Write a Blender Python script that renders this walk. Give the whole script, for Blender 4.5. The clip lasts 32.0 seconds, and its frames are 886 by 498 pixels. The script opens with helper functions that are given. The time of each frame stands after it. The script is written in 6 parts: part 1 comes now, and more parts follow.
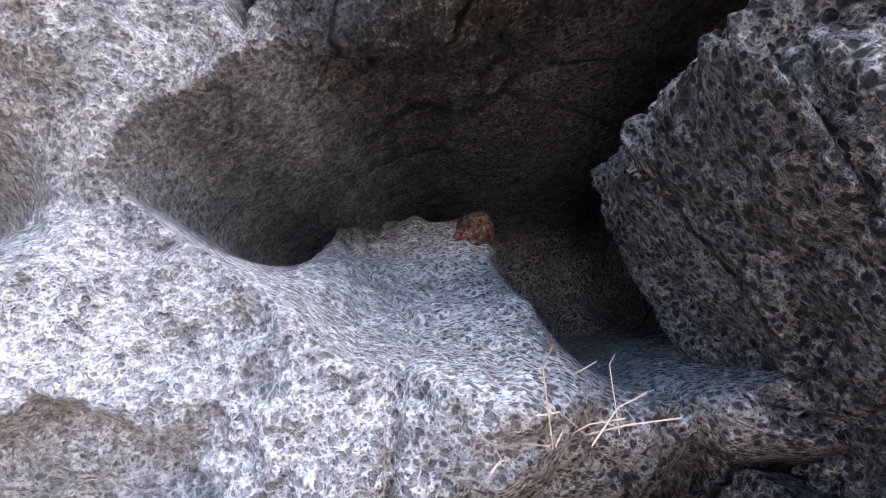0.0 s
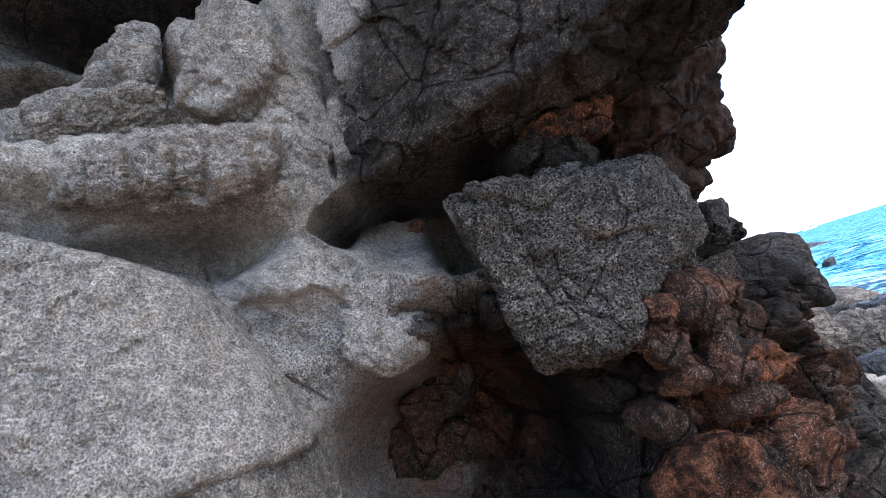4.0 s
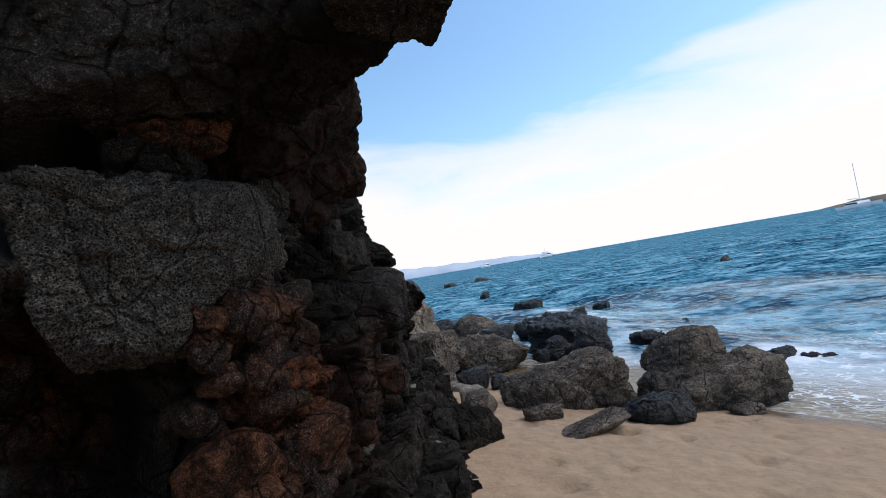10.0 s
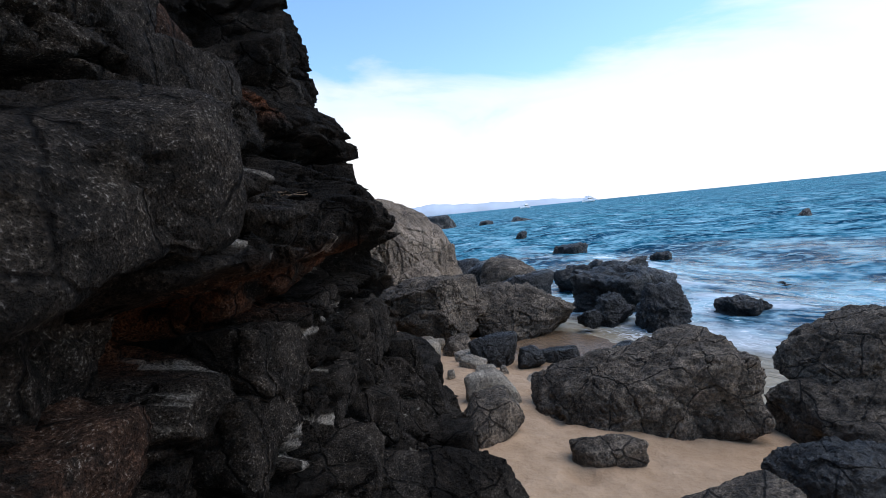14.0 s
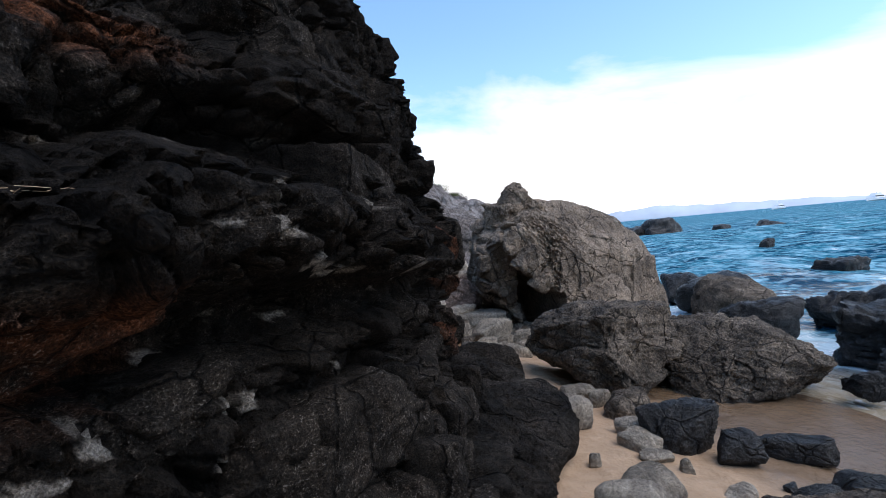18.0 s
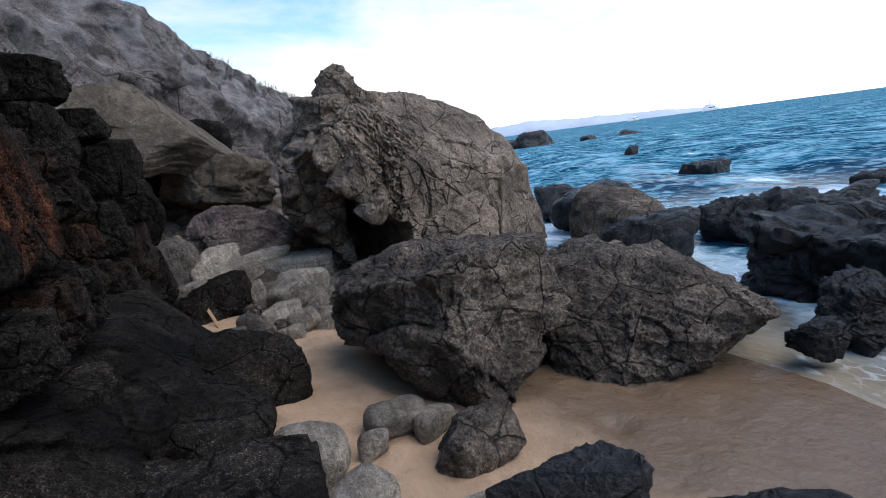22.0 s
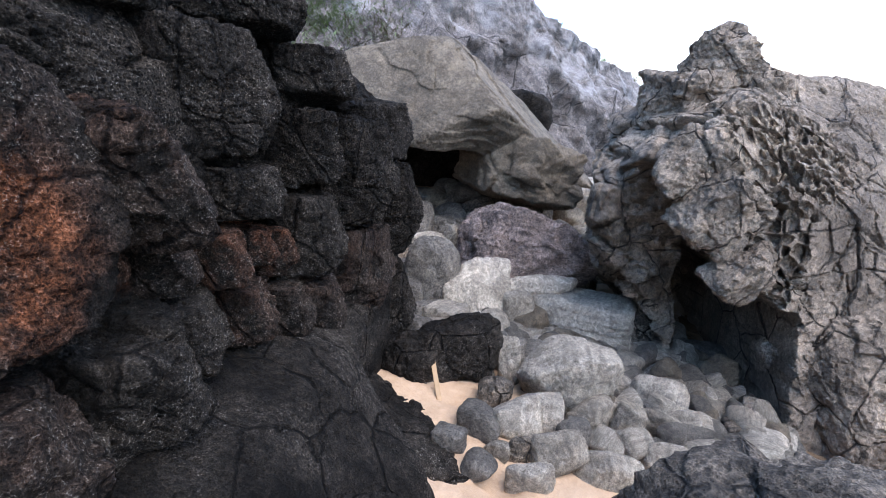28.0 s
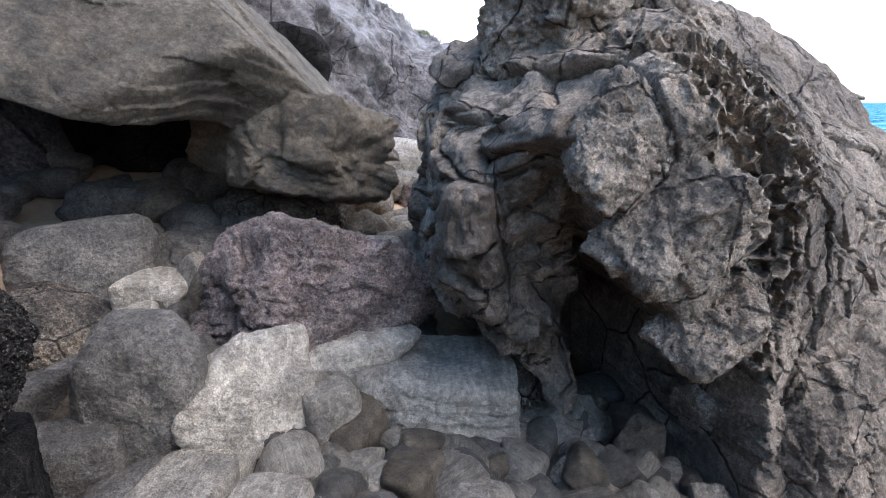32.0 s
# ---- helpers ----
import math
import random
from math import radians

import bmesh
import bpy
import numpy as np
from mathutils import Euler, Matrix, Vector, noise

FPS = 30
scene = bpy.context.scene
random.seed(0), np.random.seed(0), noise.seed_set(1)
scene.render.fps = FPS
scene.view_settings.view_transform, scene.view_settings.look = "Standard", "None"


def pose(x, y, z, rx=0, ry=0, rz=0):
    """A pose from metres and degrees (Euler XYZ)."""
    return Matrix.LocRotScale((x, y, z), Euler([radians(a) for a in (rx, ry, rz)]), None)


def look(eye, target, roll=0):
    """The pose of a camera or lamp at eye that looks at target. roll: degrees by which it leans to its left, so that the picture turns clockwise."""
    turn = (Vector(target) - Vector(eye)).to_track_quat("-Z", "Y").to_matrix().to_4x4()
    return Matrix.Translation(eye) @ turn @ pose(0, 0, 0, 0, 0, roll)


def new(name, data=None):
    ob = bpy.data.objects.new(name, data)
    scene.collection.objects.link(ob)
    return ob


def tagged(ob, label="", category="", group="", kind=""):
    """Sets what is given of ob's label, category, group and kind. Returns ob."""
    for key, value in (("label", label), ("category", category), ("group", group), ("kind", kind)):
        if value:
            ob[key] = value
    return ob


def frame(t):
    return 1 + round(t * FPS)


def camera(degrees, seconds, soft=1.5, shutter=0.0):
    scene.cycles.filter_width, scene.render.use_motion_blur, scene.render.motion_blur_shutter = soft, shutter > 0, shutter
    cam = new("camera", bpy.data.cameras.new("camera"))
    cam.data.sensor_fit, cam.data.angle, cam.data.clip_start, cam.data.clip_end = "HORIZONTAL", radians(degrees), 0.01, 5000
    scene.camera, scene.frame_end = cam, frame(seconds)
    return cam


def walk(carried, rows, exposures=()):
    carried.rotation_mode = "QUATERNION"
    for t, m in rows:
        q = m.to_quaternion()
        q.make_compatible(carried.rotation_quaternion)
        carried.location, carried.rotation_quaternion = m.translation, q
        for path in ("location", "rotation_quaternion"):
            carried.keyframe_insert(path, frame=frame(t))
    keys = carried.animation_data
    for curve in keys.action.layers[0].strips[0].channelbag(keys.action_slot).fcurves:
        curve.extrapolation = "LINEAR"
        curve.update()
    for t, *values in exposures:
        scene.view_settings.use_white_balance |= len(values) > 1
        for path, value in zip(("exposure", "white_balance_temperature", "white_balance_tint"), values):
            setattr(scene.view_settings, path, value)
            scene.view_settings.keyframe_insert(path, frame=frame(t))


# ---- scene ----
cam = camera(84.5, 32.0, soft=0.5)
PATH = [
    (0, (3.717, 2.951, 2.35), (4.039, 4.848, 2.895), -12.9),
    (0.5, (3.714, 2.848, 2.336), (4.032, 4.751, 2.865), -13.8),
    (1, (3.721, 2.719, 2.311), (3.988, 4.637, 2.81), -14.0),
    (1.5, (3.713, 2.558, 2.283), (3.935, 4.489, 2.753), -14.2),
    (2, (3.707, 2.443, 2.231), (3.91, 4.386, 2.659), -14.5),
    (2.5, (3.699, 2.317, 2.156), (3.916, 4.268, 2.54), -15.2),
    (4.5, (3.586, 1.542, 2.107), (3.959, 3.474, 2.468), -17.0),
    (5, (3.512, 1.341, 2.111), (3.952, 3.253, 2.503), -15.5),
    (5.5, (3.522, 1.205, 2.18), (4.097, 3.082, 2.565), -13.9),
    (6, (3.59, 1.131, 2.16), (4.257, 2.941, 2.686), -13.8),
    (6.5, (3.491, 1.146, 2.185), (4.338, 2.857, 2.78), -14.5),
    (7, (3.485, 1.136, 2.178), (4.44, 2.798, 2.75), -14.3),
    (7.5, (3.559, 1.164, 2.147), (4.589, 2.803, 2.651), -12.2),
    (8, (3.594, 1.174, 2.143), (4.702, 2.788, 2.551), -9.6),
    (8.5, (3.629, 1.13, 2.132), (4.802, 2.716, 2.458), -8.1),
    (9, (3.669, 1.098, 2.13), (4.904, 2.653, 2.367), -7.4),
    (9.5, (3.74, 1.107, 2.052), (5.034, 2.624, 2.21), -8.2),
    (10, (3.99, 1.365, 2.04), (5.294, 2.878, 2.137), -9.6),
    (10.5, (4.197, 1.589, 2.009), (5.502, 3.104, 2.044), -9.8),
    (11, (4.421, 1.808, 1.996), (5.745, 3.308, 2.0), -9.1),
    (11.5, (4.712, 2.061, 1.964), (6.055, 3.541, 1.897), -8.0),
    (12, (4.975, 2.395, 1.941), (6.318, 3.873, 1.823), -7.9),
    (12.5, (5.204, 2.524, 1.931), (6.494, 4.046, 1.79), -8.6),
    (13, (5.407, 2.717, 1.905), (6.626, 4.299, 1.784), -7.7),
    (13.5, (5.591, 2.954, 1.86), (6.777, 4.558, 1.722), -6.4),
    (15.5, (6.105, 3.346, 1.814), (7.066, 5.096, 1.712), -5.1),
    (16, (6.264, 3.506, 1.819), (7.1, 5.321, 1.734), -5.1),
    (16.5, (6.415, 3.615, 1.813), (7.055, 5.509, 1.779), -5.3),
    (17, (6.622, 3.619, 1.778), (7.05, 5.573, 1.789), -5.3),
    (17.5, (6.803, 3.722, 1.772), (7.111, 5.698, 1.733), -5.3),
    (18, (6.891, 3.932, 1.816), (7.258, 5.897, 1.77), -5.2),
    (18.5, (7.192, 4.278, 1.71), (7.591, 6.237, 1.665), -5.9),
    (19, (7.288, 4.575, 1.696), (7.788, 6.509, 1.594), -5.7),
    (19.5, (7.288, 4.861, 1.711), (8.065, 6.685, 1.45), -5.7),
    (20, (7.555, 5.109, 1.564), (8.472, 6.841, 1.161), -6.3),
    (20.5, (7.726, 5.249, 1.514), (8.687, 6.924, 0.991), -7.2),
    (21, (7.818, 5.362, 1.444), (8.811, 7.011, 0.901), -7.9),
    (21.5, (8.088, 5.674, 1.475), (9.05, 7.353, 0.972), -9.2),
    (22, (8.183, 5.821, 1.591), (8.946, 7.623, 1.175), -7.4),
    (22.5, (8.299, 5.93, 1.569), (8.924, 7.797, 1.219), -5.5),
    (23, (8.266, 6.216, 1.544), (8.777, 8.126, 1.238), -4.1),
    (23.5, (8.291, 6.324, 1.53), (8.58, 8.279, 1.22), -4.2),
    (24, (8.309, 6.376, 1.508), (8.425, 8.348, 1.198), -4.0),
    (24.5, (8.228, 6.673, 1.504), (8.307, 8.657, 1.263), -2.6),
    (25, (8.19, 6.817, 1.494), (8.159, 8.804, 1.275), -2.3),
    (25.5, (8.179, 6.948, 1.467), (7.958, 8.926, 1.269), -3.3),
    (27.5, (8.269, 7.288, 1.746), (7.87, 9.199, 1.309), 0.6),
    (28, (8.363, 7.56, 1.733), (7.995, 9.478, 1.303), 2.2),
    (28.5, (8.412, 7.686, 1.817), (8.028, 9.596, 1.363), 2.4),
    (29, (8.424, 7.747, 1.817), (8.075, 9.654, 1.326), 3.9),
    (29.5, (8.385, 7.866, 1.836), (7.958, 9.771, 1.397), 0.3),
    (29.6, (8.326, 7.959, 1.817), (7.936, 9.875, 1.395), -0.0),
    (29.9, (8.12, 8.226, 1.868), (8.082, 10.215, 1.658), -1.9),
    (30, (8.078, 8.326, 1.875), (8.11, 10.316, 1.67), -1.7),
    (30.5, (8.138, 8.69, 1.813), (8.404, 10.611, 1.321), -1.7),
    (31, (8.255, 8.884, 1.867), (8.42, 10.794, 1.296), -3.2),
    (31.5, (8.321, 9.006, 1.819), (8.631, 10.884, 1.205), -0.6),
    (32, (8.288, 9.236, 1.792), (8.757, 11.087, 1.198), 0.7),
]
EXPOSURE = [
    (0, 2.75, 5850, 21), (2.5, 2.85, 5700, 20), (4.5, 1.0, 6500, 14), (5.2, 0.5, 6700, 13), (6, -0.35, 6900, 12), (8, -0.45, 6900, 12), (9, -0.45, 6850, 12), (12, -0.4, 6450, 13), (13, -0.3, 6400, 13), (17, -0.2, 6400, 14),
    (19, 0.0, 6600, 15), (22, -0.15, 6550, 15), (23.5, -0.05, 6450, 15), (25.5, 0.65, 6400, 15), (27.5, 1.35, 6150, 16), (29.3, 1.25, 6050, 16), (30, 0.65, 5900, 15), (30.8, 1.25, 6250, 15), (32, 1.2, 6350, 15),
]
walk(cam, [(t, look(eye, target, roll)) for t, eye, target, roll in PATH], EXPOSURE)
# ---- world, sun ----
SUN_EL, SUN_AZ = 58.0, 125.0
world = bpy.data.worlds.new("sky")
scene.world = world
world.use_nodes = True
wn, wl = world.node_tree.nodes, world.node_tree.links
wn.clear()


def wnode(kind, **kw):
    n = wn.new(kind)
    for k, v in kw.items():
        n.inputs[k].default_value = v
    return n


w_out = wnode("ShaderNodeOutputWorld")
w_bg = wnode("ShaderNodeBackground", Strength=0.14)
w_sky = wn.new("ShaderNodeTexSky")
w_sky.sky_type, w_sky.sun_disc = "NISHITA", False
w_sky.sun_elevation, w_sky.sun_rotation = radians(SUN_EL), radians(SUN_AZ)
w_sky.air_density, w_sky.dust_density, w_sky.ozone_density = 1.2, 0.6, 2.0
w_tc = wn.new("ShaderNodeTexCoord")
w_sep = wn.new("ShaderNodeSeparateXYZ")
wl.new(w_tc.outputs["Generated"], w_sep.inputs[0])
# clouds thicken towards the horizon; they are laid on a flat layer seen from below
w_add = wn.new("ShaderNodeMath")
w_add.operation = "ADD"
w_add.inputs[1].default_value = 0.12
wl.new(w_sep.outputs["Z"], w_add.inputs[0])
w_div = wn.new("ShaderNodeVectorMath")
w_div.operation = "DIVIDE"
w_cmb = wn.new("ShaderNodeCombineXYZ")
for k in range(3):
    wl.new(w_add.outputs[0], w_cmb.inputs[k])
wl.new(w_tc.outputs["Generated"], w_div.inputs[0])
wl.new(w_cmb.outputs[0], w_div.inputs[1])
w_noise = wnode("ShaderNodeTexNoise", Scale=0.8, Detail=9.0, Roughness=0.56, Distortion=0.5)
wl.new(w_div.outputs[0], w_noise.inputs["Vector"])
w_low = wn.new("ShaderNodeMapRange")
w_low.inputs["From Min"].default_value, w_low.inputs["From Max"].default_value = 0.02, 0.70
w_low.inputs["To Min"].default_value, w_low.inputs["To Max"].default_value = 0.66, -1.05
wl.new(w_sep.outputs["Z"], w_low.inputs["Value"])
w_sum = wn.new("ShaderNodeMath")
w_sum.operation = "ADD"
wl.new(w_noise.outputs["Fac"], w_sum.inputs[0])
w_east = wn.new("ShaderNodeMath")
w_east.operation = "MULTIPLY_ADD"
w_east.inputs[1].default_value, w_east.inputs[2].default_value = 0.06, -0.10
wl.new(w_sep.outputs["X"], w_east.inputs[0])
w_bank = wn.new("ShaderNodeMath")
w_bank.operation = "ADD"
wl.new(w_low.outputs[0], w_bank.inputs[0])
wl.new(w_east.outputs[0], w_bank.inputs[1])
wl.new(w_bank.outputs[0], w_sum.inputs[1])
w_ramp = wn.new("ShaderNodeValToRGB")
w_ramp.color_ramp.elements[0].position, w_ramp.color_ramp.elements[1].position = 0.42, 0.86
thin = w_ramp.color_ramp.elements.new(0.58)
thin.color = (0.62, 0.62, 0.62, 1)
wl.new(w_sum.outputs[0], w_ramp.inputs["Fac"])
w_mix = wn.new("ShaderNodeMix")
w_mix.data_type = "RGBA"
w_mix.inputs["B"].default_value = (9.6, 9.7, 9.8, 1)
wl.new(w_ramp.outputs["Color"], w_mix.inputs["Factor"])
w_gain = wn.new("ShaderNodeMix")
w_gain.data_type, w_gain.blend_type = "RGBA", "MULTIPLY"
w_gain.inputs["Factor"].default_value = 1.0
w_gain.inputs["B"].default_value = (1.58, 1.92, 2.06, 1)
wl.new(w_sky.outputs["Color"], w_gain.inputs["A"])
wl.new(w_gain.outputs["Result"], w_mix.inputs["A"])
wl.new(w_mix.outputs["Result"], w_bg.inputs["Color"])
wl.new(w_bg.outputs[0], w_out.inputs[0])

sun = new("sun", bpy.data.lights.new("sun", "SUN"))
sun.data.energy, sun.data.angle, sun.data.color = 2.4, radians(58), (1.0, 0.94, 0.86)
sun.rotation_euler = (radians(90 - SUN_EL), 0, radians(180 - SUN_AZ))


# ---- noise over arrays of points ----
def hashed(i, j, k, seed):
    h = (i * 374761393 + j * 668265263 + k * 2147483647 + seed * 1274126177) & 0xFFFFFFFF
    h = ((h ^ (h >> 13)) * 1274126177) & 0xFFFFFFFF
    h = ((h ^ (h >> 16)) * 2246822519) & 0xFFFFFFFF
    return h ^ (h >> 15)


def perlin(p, seed=0):
    c = np.floor(p).astype(np.int64)
    f = p - c
    s = f * f * f * (f * (f * 6 - 15) + 10)
    total = np.zeros(len(p))
    for a in (0, 1):
        wa = s[:, 0] if a else 1 - s[:, 0]
        for b in (0, 1):
            wb = wa * (s[:, 1] if b else 1 - s[:, 1])
            for d in (0, 1):
                h = hashed(c[:, 0] + a, c[:, 1] + b, c[:, 2] + d, seed)
                g = ((h & 1023) / 511.5 - 1) * (f[:, 0] - a) + (((h >> 10) & 1023) / 511.5 - 1) * (f[:, 1] - b) + (((h >> 20) & 1023) / 511.5 - 1) * (f[:, 2] - d)
                total += wb * (s[:, 2] if d else 1 - s[:, 2]) * g
    return total * 1.3


def fbm(p, scale, octaves=4, seed=0, gain=0.5):
    total, amp = np.zeros(len(p)), 1.0
    q = p * scale
    for n in range(octaves):
        total += amp * perlin(q + 17.3 * n, seed + n)
        q, amp = q * 2.03, amp * gain
    return total


def ridged(p, scale, octaves=4, seed=0):
    total, amp = np.zeros(len(p)), 1.0
    q = p * scale
    for n in range(octaves):
        total += amp * (1 - 2 * np.abs(perlin(q + 9.1 * n, seed + n)))
        q, amp = q * 2.1, amp * 0.5
    return total / 1.8 - 0.4


def cells(p, scale, seed=0):
    """Distance to the nearest and the second cell centre, and a random number of the nearest cell."""
    q = p * scale
    c = np.floor(q).astype(np.int64)
    f1, f2, who = np.full(len(q), 9.0), np.full(len(q), 9.0), np.zeros(len(q))
    for a in (-1, 0, 1):
        for b in (-1, 0, 1):
            for d in (-1, 0, 1):
                i, j, k = c[:, 0] + a, c[:, 1] + b, c[:, 2] + d
                h = hashed(i, j, k, seed)
                dist = np.sqrt((i + (h & 1023) / 1023 - q[:, 0]) ** 2 + (j + ((h >> 10) & 1023) / 1023 - q[:, 1]) ** 2 + (k + ((h >> 20) & 1023) / 1023 - q[:, 2]) ** 2)
                near = dist < f1
                f2 = np.where(near, f1, np.minimum(f2, dist))
                who = np.where(near, (h >> 7) % 997 / 996, who)
                f1 = np.where(near, dist, f1)
    return f1, f2, who


def step(x, a, b):
    t = np.clip((x - a) / (b - a), 0, 1)
    return t * t * (3 - 2 * t)


def dome(x, y, cx, cy, rx, ry, power=2.0, turn=0.0):
    """1 at the centre, falling to 0 outside an ellipse; a higher power has a flatter middle and steeper sides."""
    a = radians(turn)
    u, v = (x - cx) * math.cos(a) + (y - cy) * math.sin(a), (y - cy) * math.cos(a) - (x - cx) * math.sin(a)
    return np.exp(-(((u / rx) ** 2 + (v / ry) ** 2) ** (power / 2)) * 1.2)


# ---- meshes ----
def mesh_of(name, verts, faces, material, smooth=True, **layers):
    me = bpy.data.meshes.new(name)
    faces = np.asarray(faces, np.int32)
    n, k = faces.shape
    me.vertices.add(len(verts))
    me.vertices.foreach_set("co", np.asarray(verts, np.float32).ravel())
    me.loops.add(n * k)
    me.loops.foreach_set("vertex_index", faces.ravel())
    me.polygons.add(n)
    me.polygons.foreach_set("loop_start", np.arange(0, n * k, k, dtype=np.int32))
    me.polygons.foreach_set("use_smooth", np.full(n, smooth))
    for key, values in layers.items():
        me.attributes.new(key, "FLOAT", "POINT").data.foreach_set("value", np.asarray(values, np.float32))
    me.update(calc_edges=True)
    me.validate()
    me.materials.append(material)
    return me


def part(name, me, parent=None, label="", m=None):
    ob = new(name, me)
    if parent is not None:
        ob.parent = parent
    if m is not None:
        ob.matrix_basis = m
    if label:
        ob["label"] = label
    return ob


def grid_faces(nu, nv):
    a = np.arange(nu - 1)[:, None] * nv + np.arange(nv - 1)[None]
    return np.stack([a, a + nv, a + nv + 1, a + 1], -1).reshape(-1, 4)


BALLS = {}


def ball(level):
    if level not in BALLS:
        bm = bmesh.new()
        bmesh.ops.create_icosphere(bm, subdivisions=level + 1, radius=1.0)
        v = np.array([x.co[:] for x in bm.verts])
        f = np.array([[q.index for q in x.verts] for x in bm.faces])
        bm.free()
        BALLS[level] = (v / np.linalg.norm(v, axis=1)[:, None], f)
    return BALLS[level]


def faced(level, toward, k=0.6):
    """Directions over a sphere, closer together on the side that is seen."""
    d, f = ball(level)
    t = np.asarray(toward, float)
    d = d + k * t / np.linalg.norm(t)
    return d / np.linalg.norm(d, axis=1)[:, None], f


def hewn(d, normals, reach, soft=14.0):
    """The radius in the directions d of a block cut by planes, with rounded edges."""
    inv = np.maximum(d @ np.asarray(normals).T, 0.02) / np.asarray(reach)
    return (inv ** soft).sum(1) ** (-1 / soft)


def crag(p, seed, amp, level):
    """Broken relief of a rock, in metres: chipped facets, joints and sharp grain."""
    s = 0.055 / max(amp, 0.004)
    bent = p + 0.10 / s * np.stack([fbm(p, 2.5 * s, 2, seed), fbm(p, 2.5 * s, 2, seed + 1), fbm(p, 2.5 * s, 2, seed + 2)], 1)
    f1, f2, who = cells(bent, 3.3 * s, seed + 3)
    o = 1.1 * amp * (who - 0.5) - 0.30 * amp * np.clip(1 - (f2 - f1) / 0.10, 0, 1)
    o += 1.0 * amp * ridged(p, 3.0 * s, 4, seed + 4)
    if level > 4:
        f1, f2, who = cells(bent, 10.0 * s, seed + 5)
        o += 0.42 * amp * (who - 0.5) - 0.15 * amp * np.clip(1 - (f2 - f1) / 0.15, 0, 1) + 0.40 * amp * ridged(p, 11.0 * s, 3, seed + 6)
    return o


def stone(seed, size, level=4, craggy=0.045, cuts=9, soft=10.0, rough=0.06, grain=0.02, layered=0.0, pits=0.0):
    """Points and faces of a boulder: a block cut by chance planes, worn and rough. size: its three widths."""
    rng = np.random.RandomState(seed)
    d, f = ball(level)
    n = rng.normal(size=(cuts, 3))
    n /= np.linalg.norm(n, axis=1)[:, None]
    reach = rng.uniform(0.72, 1.0, cuts)
    n = np.vstack([n, np.eye(3), -np.eye(3)])
    reach = np.r_[reach, np.full(6, 1.0)]
    p = d * hewn(d, n, reach, soft)[:, None]
    off = p + seed * 3.7
    r = 1 + rough * fbm(off, 1.6, 3, seed) + grain * ridged(off, 5.0, 4 if level > 3 else 2, seed + 5)
    if pits:
        f1, f2, _ = cells(off, 9.0, seed)
        r -= pits * np.clip(1 - f1 * 2.2, 0, 1)
    p = p * r[:, None]
    if layered:
        p[:, 0] += layered * np.sin(p[:, 2] * 19 + 3 * fbm(off, 1.2, 2, seed)) * d[:, 0]
        p[:, 1] += layered * np.sin(p[:, 2] * 19 + 3 * fbm(off, 1.2, 2, seed)) * d[:, 1]
    size = np.asarray(size)
    p *= size / 2
    mean = float(size.mean())
    away = d / (size / mean)
    away /= np.linalg.norm(away, axis=1)[:, None]
    if level > 3:
        p = p + away * crag(p + seed * 1.9, seed, mean * craggy, level)[:, None]
    return p, f


# ---- materials ----
def material(name):
    m = bpy.data.materials.new(name)
    m.use_nodes = True
    return m, m.node_tree.nodes, m.node_tree.links, m.node_tree.nodes["Principled BSDF"]


